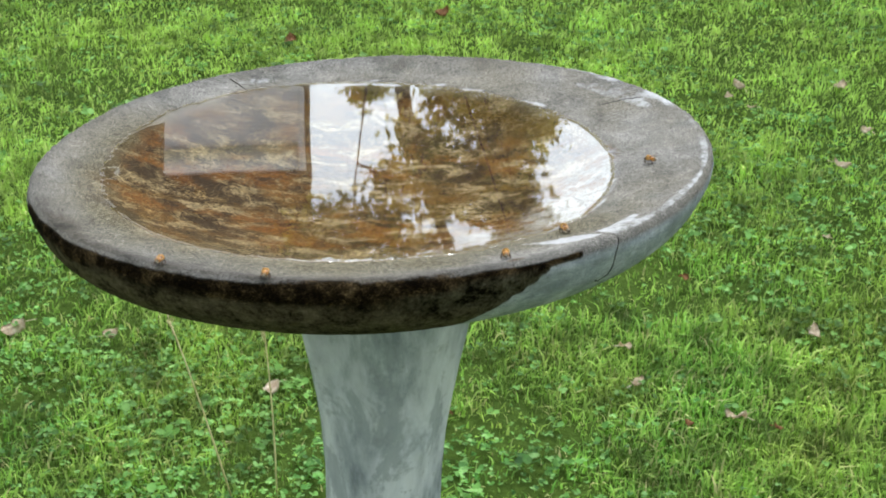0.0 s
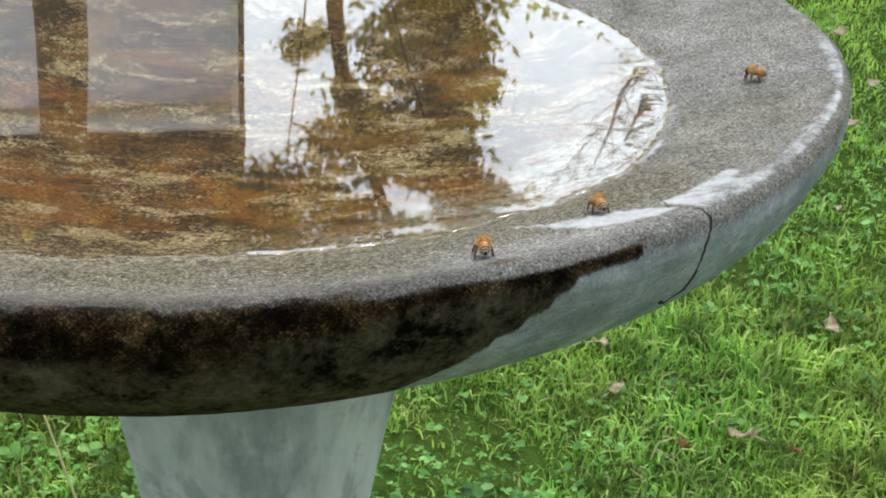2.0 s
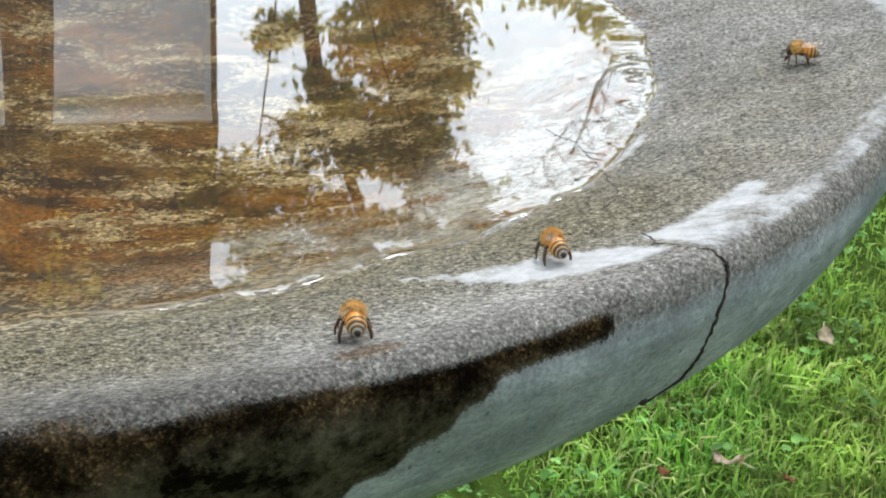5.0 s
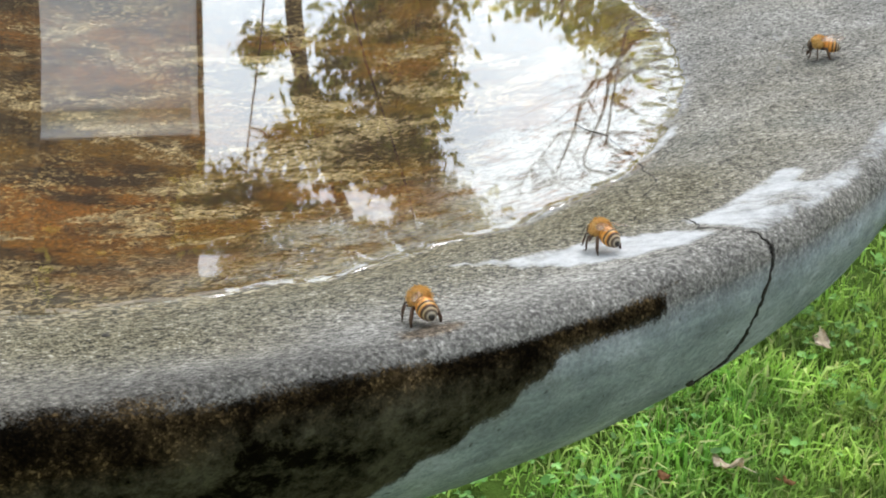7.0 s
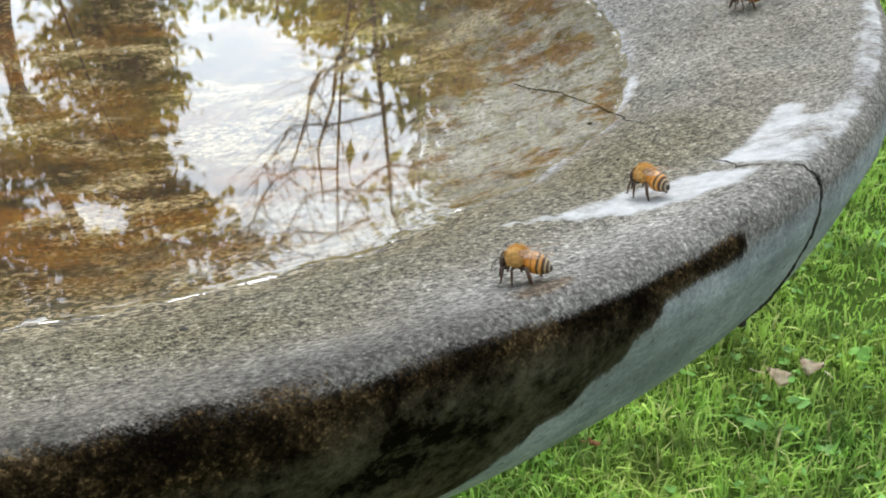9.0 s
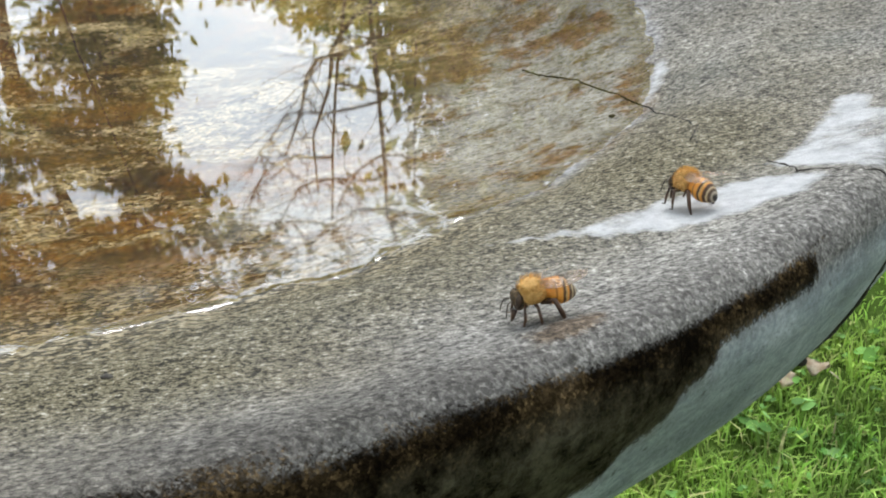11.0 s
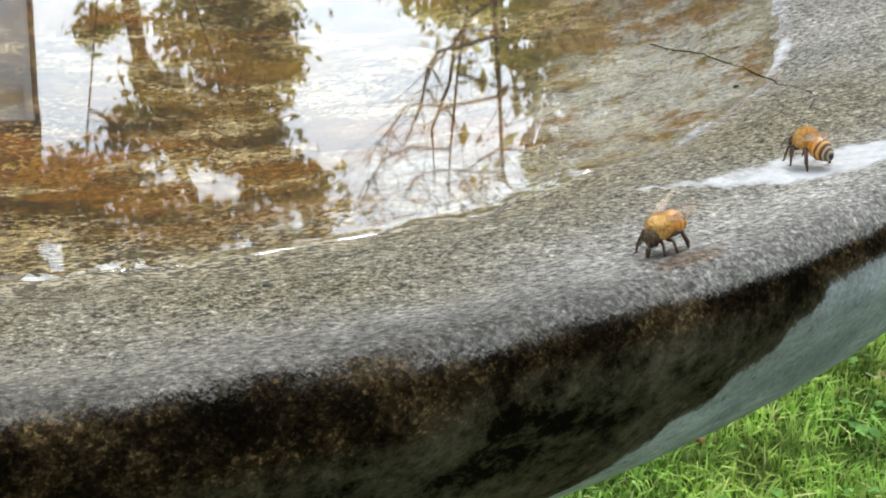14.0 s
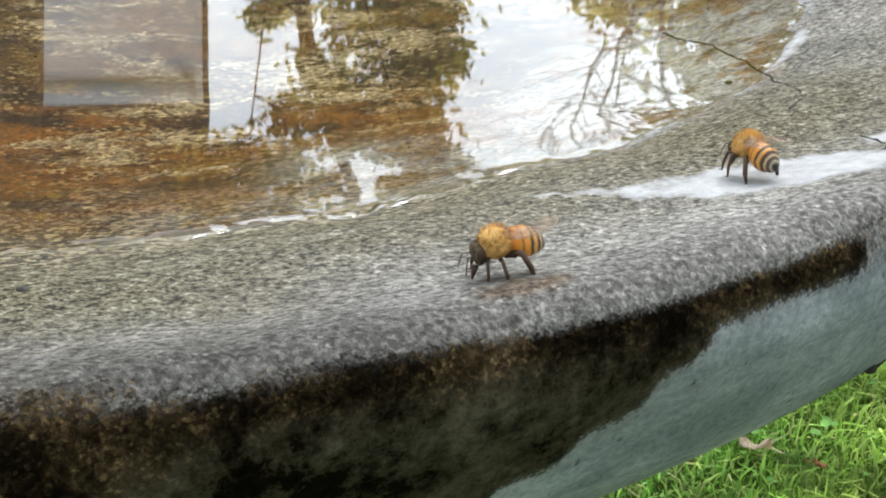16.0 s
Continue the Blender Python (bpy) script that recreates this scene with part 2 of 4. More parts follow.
def water_surface():
    """A clear still film: it lets light through and mirrors what the angle gives."""
    m = bpy.data.materials.new("clear_water")
    m.use_nodes = True
    t = m.node_tree
    t.nodes.clear()
    out = t.nodes.new("ShaderNodeOutputMaterial")
    mix = t.nodes.new("ShaderNodeMixShader")
    lw = t.nodes.new("ShaderNodeLayerWeight")
    lw.inputs["Blend"].default_value = 0.5
    steep = t.nodes.new("ShaderNodeMath")
    steep.operation = "POWER"
    steep.inputs[1].default_value = 3.6
    t.links.new(lw.outputs["Facing"], steep.inputs[0])
    fr = t.nodes.new("ShaderNodeMath")
    fr.operation = "MULTIPLY_ADD"
    fr.inputs[1].default_value, fr.inputs[2].default_value = 0.92, 0.035
    t.links.new(steep.outputs[0], fr.inputs[0])
    see = t.nodes.new("ShaderNodeBsdfTransparent")
    see.inputs[0].default_value = (0.95, 0.90, 0.80, 1)
    gl = t.nodes.new("ShaderNodeBsdfGlossy")
    gl.inputs["Roughness"].default_value = 0.021
    gl.inputs["Color"].default_value = (0.97, 0.985, 1.0, 1)
    wave = t.nodes.new("ShaderNodeTexNoise")
    wave.inputs["Scale"].default_value, wave.inputs["Detail"].default_value = 9, 1
    co = t.nodes.new("ShaderNodeTexCoord")
    bump = t.nodes.new("ShaderNodeBump")
    bump.inputs["Strength"].default_value, bump.inputs["Distance"].default_value = 0.07, 0.0006
    t.links.new(co.outputs["Object"], wave.inputs["Vector"])
    t.links.new(wave.outputs[0], bump.inputs["Height"])
    t.links.new(bump.outputs[0], gl.inputs["Normal"])
    t.links.new(fr.outputs[0], mix.inputs[0])
    t.links.new(see.outputs[0], mix.inputs[1])
    t.links.new(gl.outputs[0], mix.inputs[2])
    t.links.new(mix.outputs[0], out.inputs[0])
    return m


def painted_pedestal():
    k = Mat("worn_painted_concrete", 0.75)
    big = k.noise(15, 6, 0.64, (1, 1, 0.5), 0.35)
    streak = k.noise(34, 5, 0.65, (1, 1, 0.22))
    c = k.ramp(big, (0.39, (0.20, 0.23, 0.26)), (0.45, (0.33, 0.365, 0.405)), (0.52, (0.48, 0.515, 0.56)), (0.62, (0.62, 0.65, 0.69)))
    c = k.mix(k.ramp(k.noise(19, 5, 0.65, (1, 1, 0.55), 0.4), (0.53, 0.0), (0.58, 0.65)), c, (0.27, 0.305, 0.335))
    c = k.mix(0.6, c, k.ramp(streak, (0.34, 0.72), (0.66, 1.18)), "MULTIPLY")
    c = k.mix(k.ramp(k.noise(90, 5, 0.75), (0.58, 0.0), (0.70, 0.5)), c, (0.20, 0.22, 0.22))
    k.color(c).bump(k.mix(0.5, k.noise(300, 3), streak), 0.3, 0.001)
    return k.m


def soil():
    k = Mat("turf_soil", 0.95)
    c = k.ramp(k.noise(60, 5, 0.7), (0.35, (0.012, 0.018, 0.006)), (0.65, (0.055, 0.088, 0.020)))
    far = k.ramp(k.noise(3, 4), (0.3, (0.055, 0.110, 0.016)), (0.7, (0.12, 0.20, 0.032)))
    k.b.inputs["Specular IOR Level"].default_value = 0.02
    k.color(k.mix(0.4, c, far)).bump(k.noise(90, 4), 0.8, 0.01)
    return k.m


def blade(name, *cols, through_=0.3, warm=(0.36, 0.42, 0.085), tuft=11):
    k = Mat(name, 0.62)
    r = k.island()
    n = len(cols) - 1
    c = k.ramp(r, *[(i / n, col) for i, col in enumerate(cols)])
    c = k.mix(k.ramp(k.noise(2.2, 3), (0.38, 0.0), (0.64, 0.5)), c, warm)
    # blend to a paler green, by distance from the bath where set
    c = k.mix(k.attr("paler"), c, (0.46, 0.68, 0.14))
    c = k.mix(0.9, c, k.ramp(k.noise(tuft, 4, 0.7), (0.36, 0.35), (0.5, 1.1), (0.64, 1.6)), "MULTIPLY")
    k.color(c)
    k.b.inputs["Specular IOR Level"].default_value = 0.2
    sh = k.t.nodes.new("ShaderNodeBsdfTranslucent")
    k.t.links.new(c, sh.inputs[0])
    mx = k.t.nodes.new("ShaderNodeMixShader")
    mx.inputs[0].default_value = through_
    out = k.t.nodes["Material Output"]
    k.t.links.new(k.b.outputs[0], mx.inputs[1])
    k.t.links.new(sh.outputs[0], mx.inputs[2])
    k.t.links.new(mx.outputs[0], out.inputs[0])
    return k.m


def plain(name, a, b, scale=40, rough=0.7, spread=(0.35, 0.65), bump=0.0, metal=0.0, stretch=None):
    k = Mat(name, rough, metal)
    n = k.noise(scale, 5, 0.65, stretch)
    k.color(k.ramp(n, (spread[0], a), (spread[1], b)))
    if bump:
        k.bump(n, 0.6, bump)
    return k.m


CONCRETE, WATER, PEDESTAL, SOIL = concrete_bowl(), water_surface(), painted_pedestal(), soil()
GRASS = blade("grass_blade", (0.05, 0.14, 0.020), (0.18, 0.41, 0.055), (0.30, 0.57, 0.096), (0.08, 0.23, 0.030), (0.44, 0.63, 0.15), (0.14, 0.36, 0.058), (0.62, 0.56, 0.29))
CLOVER = blade("clover_leaf", (0.03, 0.105, 0.022), (0.11, 0.29, 0.060), (0.26, 0.46, 0.16), (0.05, 0.16, 0.030), (0.19, 0.40, 0.10), warm=(0.20, 0.36, 0.07))
STRAW = plain("dry_straw", (0.52, 0.44, 0.20), (0.70, 0.62, 0.36), 60)
DEAD_LEAF = plain("withered_leaf", (0.52, 0.38, 0.25), (0.76, 0.66, 0.52), 120, 0.85, bump=0.002)
RED_LEAF = plain("brown_leaf", (0.16, 0.06, 0.02), (0.40, 0.20, 0.08), 110, 0.85, bump=0.002)
BARK = plain("bark", (0.05, 0.035, 0.022), (0.16, 0.12, 0.08), 14, 0.95, bump=0.02, stretch=(1, 1, 0.2))
FOLIAGE = blade("tree_foliage", (0.26, 0.29, 0.042), (0.40, 0.41, 0.06), (0.52, 0.47, 0.08), (0.32, 0.35, 0.05), through_=0.55, warm=(0.46, 0.38, 0.06), tuft=1.5)
SIDING = plain("pale_siding", (0.70, 0.69, 0.73), (0.82, 0.81, 0.85), 2.2, 0.7, stretch=(0.5, 1, 3))
ROOFING = plain("brown_shingle", (0.022, 0.014, 0.010), (0.055, 0.036, 0.025), 9, 0.9)
TRIM = plain("white_trim", (0.84, 0.85, 0.87), (0.90, 0.90, 0.92), 5, 0.5)
GLASS = plain("dark_window", (0.05, 0.055, 0.06), (0.09, 0.095, 0.10), 2, 0.08)
BRICK = plain("old_brick", (0.07, 0.03, 0.02), (0.14, 0.07, 0.05), 20, 0.9)
def bee_abdomen():
    k = Mat("striped_abdomen", 0.4)
    x = k.math("MULTIPLY_ADD", k.along(0), -127.0)
    x.node.inputs[2].default_value = 0.0
    x = k.math("ADD", x, k.math("MULTIPLY", k.math("SUBTRACT", k.noise(700, 3), 0.5), 0.06))
    amber, dark, hair, tail = (0.74, 0.31, 0.045), (0.07, 0.028, 0.010), (0.52, 0.33, 0.12), (0.016, 0.011, 0.009)
    k.color(k.ramp(x, (0.0, amber), (0.19, amber), (0.225, (0.26, 0.09, 0.02)), (0.25, amber), (0.33, amber), (0.36, dark), (0.39, dark), (0.41, hair), (0.45, amber), (0.485, dark), (0.525, dark), (0.55, (0.55, 0.42, 0.24)), (0.585, dark), (0.62, (0.10, 0.07, 0.045)), (0.645, (0.44, 0.37, 0.27)), (0.68, tail), (1.0, tail)))
    k.bump(k.noise(1500, 3), 0.4, 0.0003)
    return k.m


def bee_wing():
    k = Mat("bee_wing", 0.25)
    k.color(k.ramp(k.noise(300, 3), (0.4, (0.66, 0.46, 0.33)), (0.6, (0.84, 0.70, 0.58))))
    k.b.inputs["Alpha"].default_value = 0.34
    return k.m


ABDOMEN, WING = bee_abdomen(), bee_wing()
FUZZ = plain("golden_fuzz", (0.46, 0.25, 0.06), (0.86, 0.58, 0.23), 900, 0.9, bump=0.0004)
CHITIN = plain("dark_chitin", (0.020, 0.013, 0.009), (0.07, 0.04, 0.022), 500, 0.35)
FACE = plain("furred_face", (0.018, 0.012, 0.008), (0.20, 0.135, 0.07), 1400, 0.85, bump=0.0003)
LEG = plain("brown_leg", (0.018, 0.010, 0.006), (0.10, 0.045, 0.018), 700, 0.45)
GRIT = plain("dark_grit", (0.025, 0.022, 0.018), (0.08, 0.07, 0.055), 900, 0.8)
CRACK = plain("crack_shadow_dirt", (0.012, 0.010, 0.008), (0.035, 0.03, 0.025), 200, 0.95)


# ---- helpers for meshes ----
def mesh_of(name, verts, faces, material, smooth=True):
    me = bpy.data.meshes.new(name)
    me.from_pydata([tuple(v) for v in verts], [], faces)
    me.materials.append(material)
    if smooth:
        me.polygons.foreach_set("use_smooth", [True] * len(me.polygons))
    me.update()
    return me


def thing(name, label, category, group="", kind="", at=None):
    ob = new(name)
    ob.empty_display_size = 0.05
    if at is not None:
        ob.matrix_basis = at
    return tagged(ob, label, category, group, kind)


def part(name, bm, material, parent, label=""):
    if isinstance(bm, bpy.types.Mesh):
        me = bm
    else:
        me = bpy.data.meshes.new(name)
        bm.to_mesh(me)
        bm.free()
        me.materials.append(material)
        me.polygons.foreach_set("use_smooth", [True] * len(me.polygons))
    ob = new(name, me)
    ob.parent = parent
    return tagged(ob, label)


def tube(bm, pts, radii, n=6, cap=True):
    """A tapered tube through points."""
    pts = [Vector(p) for p in pts]
    rings = []
    for i, (p, r) in enumerate(zip(pts, radii)):
        d = (pts[min(i + 1, len(pts) - 1)] - pts[max(i - 1, 0)]).normalized()
        u = d.orthogonal().normalized() if i == 0 else (u - d * u.dot(d)).normalized()
        v = d.cross(u)
        rings.append([bm.verts.new(p + r * (math.cos(a) * u + math.sin(a) * v)) for a in (2 * math.pi * k / n for k in range(n))])
    for a, b in zip(rings, rings[1:]):
        for k in range(n):
            bm.faces.new((a[k], a[(k + 1) % n], b[(k + 1) % n], b[k]))
    if cap:
        bm.faces.new(rings[0][::-1])
        bm.faces.new(rings[-1])
    return bm


def ellipsoid(bm, centre, radii, turn=None, seg=14, rings=9, shape=None):
    m = Matrix.Translation(centre) @ (turn or Matrix.Identity(4)) @ Matrix.Diagonal((*radii, 1))
    made = bmesh.ops.create_uvsphere(bm, u_segments=seg, v_segments=rings, radius=1.0)["verts"]
    for v in made:
        if shape:
            v.co = Vector(shape(v.co))
        v.co = m @ v.co
    return bm


def box(bm, lo, hi):
    vs = [bm.verts.new((x, y, z)) for x in (lo[0], hi[0]) for y in (lo[1], hi[1]) for z in (lo[2], hi[2])]
    for f in ((0, 1, 3, 2), (4, 6, 7, 5), (0, 4, 5, 1), (2, 3, 7, 6), (0, 2, 6, 4), (1, 5, 7, 3)):
        bm.faces.new([vs[i] for i in f])
    return bm


def smooth_step(a, b, x):
    t = np.clip((x - a) / (b - a), 0, 1)
    return t * t * (3 - 2 * t)


def ground_z(x, y):
    return 0.108 * np.tanh(x / 6.0) + 0.33 * np.tanh(y / 6.0)


# ---- ground ----
def make_ground():
    r = np.concatenate([[0.0], np.geomspace(0.25, 900, 60)])
    n = 72
    verts = [(0, 0, 0)]
    for q in r[1:]:
        for k in range(n):
            x, y = q * math.cos(2 * math.pi * k / n), q * math.sin(2 * math.pi * k / n)
            verts.append((x, y, float(ground_z(x, y))))
    faces = [(0, 1 + k, 1 + (k + 1) % n) for k in range(n)]
    for i in range(len(r) - 2):
        a, b = 1 + i * n, 1 + (i + 1) * n
        faces += [(a + k, b + k, b + (k + 1) % n, a + (k + 1) % n) for k in range(n)]
    ob = new("ground", mesh_of("ground", verts, faces, SOIL))
    return tagged(ob, "mown lawn soil under green grass", "ground", kind="structure")


make_ground()

# ---- bird bath ----
BX, BY, RIM_Z, WATER_Z = 0.0066, -0.0055, 0.9657, 0.9533
PROFILE = [(0.0005, -0.050), (0.05, -0.049), (0.10, -0.044), (0.14, -0.036), (0.165, -0.030), (0.18, -0.0247), (0.19, -0.0208), (0.20, -0.0172),
           (0.21, -0.0132), (0.2228, -0.0085), (0.235, -0.0060), (0.247, -0.0035), (0.256, -0.0008), (0.2625, 0.0012), (0.2665, 0.0014), (0.2695, -0.0002),
           (0.2715, -0.0032), (0.2725, -0.008), (0.2718, -0.0129), (0.2686, -0.0202), (0.2634, -0.0310), (0.2540, -0.0415), (0.2403, -0.0519), (0.2136, -0.0640),
           (0.174, -0.0750), (0.1242, -0.0826), (0.085, -0.0862), (0.0005, -0.0864)]


def dense_profile():
    """The profile as a smooth run of (radius, height), finer at the lip."""
    p = np.array(PROFILE)
    s = np.concatenate([[0], np.cumsum(np.hypot(*np.diff(p, axis=0).T))])
    out = []
    for i in range(len(p) - 1):
        k = max(1, int((s[i + 1] - s[i]) / 0.004))
        for j in range(k):
            t = j / k
            a, b = p[max(i - 1, 0)], p[min(i + 2, len(p) - 1)]
            m0, m1 = (p[i + 1] - a) / 2, (b - p[i]) / 2
            h = ((2 * t**3 - 3 * t**2 + 1) * p[i] + (t**3 - 2 * t**2 + t) * m0 + (-2 * t**3 + 3 * t**2) * p[i + 1] + (t**3 - t**2) * m1)
            out.append(h)
    out.append(p[-1])
    return np.array(out)


def bowl_point(rho, th, rel):
    x = BX + rho * np.cos(th)
    y = BY + rho * (1.033 * np.sin(th) + 0.101 * np.cos(th))
    z = RIM_Z + 0.0233 * rho * np.cos(th) - 0.0133 * rho * np.sin(th) + rel
    return x, y, z


def near_line(th, v, line, half):
    """How near points (degrees, value) lie to a line of (degrees, value, half-width), 1 on it to 0 at its side."""
    line = np.array(line)
    mid = np.interp(th, line[:, 0], line[:, 1])
    wide = np.interp(th, line[:, 0], line[:, 2]) * half
    inside = smooth_step(line[0, 0] - 1.2, line[0, 0] + 0.6, th) * (1 - smooth_step(line[-1, 0] - 0.6, line[-1, 0] + 1.2, th))
    return inside * (1 - smooth_step(0.75, 1.25, np.abs(v - mid) / wide))


# where the water ends: (degrees, radius)
SHORE = np.array([(-180, 0.222), (-150, 0.216), (-120, 0.207), (-95, 0.199), (-80, 0.195), (-65, 0.1945), (-56, 0.198), (-47, 0.1955), (-41, 0.199), (-28, 0.1995),
                  (-22, 0.198), (-10, 0.1945), (0, 0.192), (20, 0.190), (45, 0.190), (67, 0.194), (88, 0.203), (111, 0.216), (131, 0.231), (154, 0.234), (180, 0.222)])


def shore_radius(deg):
    return np.interp(deg, SHORE[:, 0], SHORE[:, 1])


def bowl_offset(rho, deg, rel):
    """The uneven casting: slow waves of the rim, and the silt banked up along the waterline."""
    wave = 0.0012 * np.sin(np.radians(deg) * 3 + 0.6) + 0.0007 * np.sin(np.radians(deg) * 7 + 2.0)
    edge = shore_radius(deg)
    top = np.array(PROFILE[:15])
    plain_z = RIM_Z + 0.0233 * edge * np.cos(np.radians(deg)) - 0.0133 * edge * np.sin(np.radians(deg)) + np.interp(edge, top[:, 0], top[:, 1]) + 0.5 * wave * smooth_step(0.12, 0.25, edge)
    shore = np.exp(-((rho - edge) / 0.019) ** 2)
    silt = WATER_Z - plain_z
    silt = silt + 0.00022 * np.sin(np.radians(deg) * 23) * np.sin(np.radians(deg) * 5 + 1) + 0.0002 * np.sin(np.radians(deg) * 57 + 1) * np.sin(np.radians(deg) * 8)
    return wave * smooth_step(0.12, 0.25, rho) * 0.5 + shore * silt


def make_bird_bath():
    bath = thing("bird_bath", "weathered grey concrete bird bath with stained rim, holding brown shallow water", "bird bath")
    prof = dense_profile()
    n = 900
    deg = -180 + 360 * np.arange(n) / n
    rho, d = np.meshgrid(prof[:, 0], deg, indexing="ij")
    rel = np.repeat(prof[:, 1][:, None], n, 1)
    step = np.arange(len(prof))
    outer = np.repeat((step > np.argmax(prof[:, 1]))[:, None], n, 1)
    lift = np.where(outer, bowl_offset(0.27 + 0 * rho, d, rel), bowl_offset(rho, d, rel))
    x, y, z = bowl_point(rho, np.radians(d), rel + lift)
    co = np.stack([x, y, z], -1).reshape(-1, 3)
    # pitted lip: small outward and upward bumps
    rough = np.array([noise.noise(Vector(p) * 90) * 0.6 + noise.noise(Vector(p) * 260) * 0.4 for p in co.tolist()])
    lipness = np.exp(-((rho - 0.27) / 0.012) ** 2).ravel()
    shoreness = (np.exp(-((rho - shore_radius(d)) / 0.012) ** 2) * (d < 20)).ravel()
    co[:, 2] += rough * (0.0004 + 0.0008 * lipness + 0.0004 * shoreness)
    ang = np.radians(d).ravel()
    co[:, 0] += np.cos(ang) * rough * 0.0011 * lipness
    co[:, 1] += np.sin(ang) * rough * 0.0011 * lipness
    m = len(prof)
    faces = [(i * n + k, i * n + (k + 1) % n, (i + 1) * n + (k + 1) % n, (i + 1) * n + k) for i in range(m - 1) for k in range(n)]
    faces = [f[::-1] for f in faces]
    me = mesh_of("bowl", co.tolist(), faces, CONCRETE)
    inner = ~outer
    # how far each kind of stain reaches
    soft = np.array([noise.noise(Vector(p) * 28) for p in co.tolist()]).reshape(m, n)
    right_end = np.interp(-rel, [0.0, 0.0018, 0.0034, 0.0053, 0.0073, 0.0092, 0.0111, 0.0148, 0.0175, 0.0202, 0.022, 0.0255, 0.029, 0.034, 0.045, 0.055],
                          [-45.5, -46, -47.5, -50.4, -53.4, -54.4, -55.2, -55.6, -55.9, -57.3, -57.7, -59.3, -60.0, -61.2, -64, -67])
    front = 0.30 + 0.22 * smooth_step(-100, -82, d)
    low = smooth_step(0.0005 - 0.0024 * front, 0.0045 - 0.0034 * front, -rel + 0.0012 * soft)
    span = smooth_step(-168, -140, d) * (1 - smooth_step(0, 1.0, d - right_end + 0.7 * soft))
    fade = 1 - 0.12 * smooth_step(0.030, 0.055, -rel)
    black = np.where(outer, low * span * fade, 0) * 0.95
    ridge = smooth_step(0.2618, 0.2708, rho + 0.004 * soft) * (rel > -0.004) * 0.75 * (0.5 + 0.5 * smooth_step(-104, -82, d)) * smooth_step(-160, -130, d) * (1 - smooth_step(-74, -57, d))
    black = np.maximum(black, ridge)
    ghost = np.where(outer, 0.4 * smooth_step(-0.2, 0.25, soft) * low * smooth_step(-44, -30, d) * (1 - smooth_step(-15, 20, d)) * (1 - smooth_step(0.006, 0.016, -rel)), 0)
    black = np.maximum(black, ghost)
    paint = np.where(outer, smooth_step(0.003, 0.009, -rel) * (1 - 0.85 * span), 0)
    flat = np.where(inner, 1.0, 0.0)
    lime = near_line(d, rho, [(-51.5, 0.220, 0.4), (-50, 0.227, 0.5), (-48.5, 0.2345, 1.1), (-46, 0.2415, 1.6), (-43, 0.2470, 1.7), (-41, 0.254, 1.4)], 0.0060 + 0 * d)
    lime = np.maximum(lime, near_line(d, rho, [(-39.6, 0.2545, 1.6), (-38, 0.2555, 1.5), (-35, 0.2545, 1.3), (-32, 0.2515, 0.7), (-29.5, 0.249, 0.4)], 0.0070 + 0 * d))
    lime = np.maximum(lime, 0.9 * near_line(d, rho, [(-40, 0.262, 0.8), (-30, 0.264, 0.6), (-10, 0.2665, 0.6), (5, 0.2675, 1.0), (25, 0.268, 1.1), (45, 0.267, 1.3), (60, 0.267, 0.5)], 0.006 + 0 * d))
    lime = np.maximum(lime, 0.75 * near_line(d, rho, [(30, 0.248, 0.4), (38, 0.250, 1.0), (46, 0.247, 1.3), (54, 0.244, 0.5)], 0.009 + 0 * d))
    lime = np.maximum(lime, 0.6 * near_line(d, rho, [(-9, 0.222, 0.3), (-4, 0.226, 0.8), (3, 0.224, 0.4)], 0.004 + 0 * d))
    lime = np.maximum(lime, 0.5 * near_line(d, rho, [(124, 0.240, 0.5), (131, 0.244, 1.0), (136, 0.246, 0.5)], 0.008 + 0 * d))
    lime = np.maximum(lime, near_line(d, rho, [(-56.4, 0.2632, 0.4), (-55.6, 0.2640, 0.8), (-54.8, 0.2650, 0.5)], 0.0011 + 0 * d))
    edge = shore_radius(d)
    # pale line painted in for the highlight at the water's edge
    shore = np.exp(-((rho - edge - 0.0016 - 0.003 * soft) / 0.0018) ** 2) * smooth_step(-80, -62, d) * (1 - smooth_step(100, 150, d))
    lime = np.clip((lime * flat * 0.85 + 0.75 * shore * flat) * (0.9 + 0.7 * soft), 0, 1)
    lime = np.maximum(lime, np.where(outer, 0.9 * np.exp(-((d + 46.3 - 160 * (rel + 0.0065)) / 0.8) ** 2 - ((rel + 0.0068) / 0.0022) ** 2), 0))
    mud = flat * (1 - smooth_step(edge - 0.014, edge + 0.003, rho + 0.012 * soft))
    mud = np.maximum(mud, 0.62 * flat * (1 - smooth_step(edge, edge + 0.022, rho + 0.014 * soft)) * np.exp(-(np.maximum(np.abs(d + 85) - 28, 0) / 16) ** 2))
    left = smooth_step(0.2, 0.9, -np.cos(np.radians(d) - 0.6))
    mud = np.maximum(mud, flat * (1 - smooth_step(0.200, 0.236, rho + 0.014 * soft)) * left * 0.8)
    bare = flat * smooth_step(0.120, 0.160, rho + 0.02 * soft) * (1 - smooth_step(edge - 0.006, edge + 0.004, rho + 0.008 * soft)) * np.exp(-((d + 20 + 14 * soft) / 36) ** 2) * 0.95
    silt = flat * np.clip(smooth_step(0.262, 0.225, rho + 0.01 * soft) * (0.12 + 0.88 * np.maximum(left, np.exp(-(np.maximum(np.abs(d + 65) - 22, 0) / 22) ** 2))), 0, 1)
    grime = flat * smooth_step(0.232, 0.262, rho + 0.010 * soft) * (1 - smooth_step(-74, -54, d)) * smooth_step(-175, -140, d)
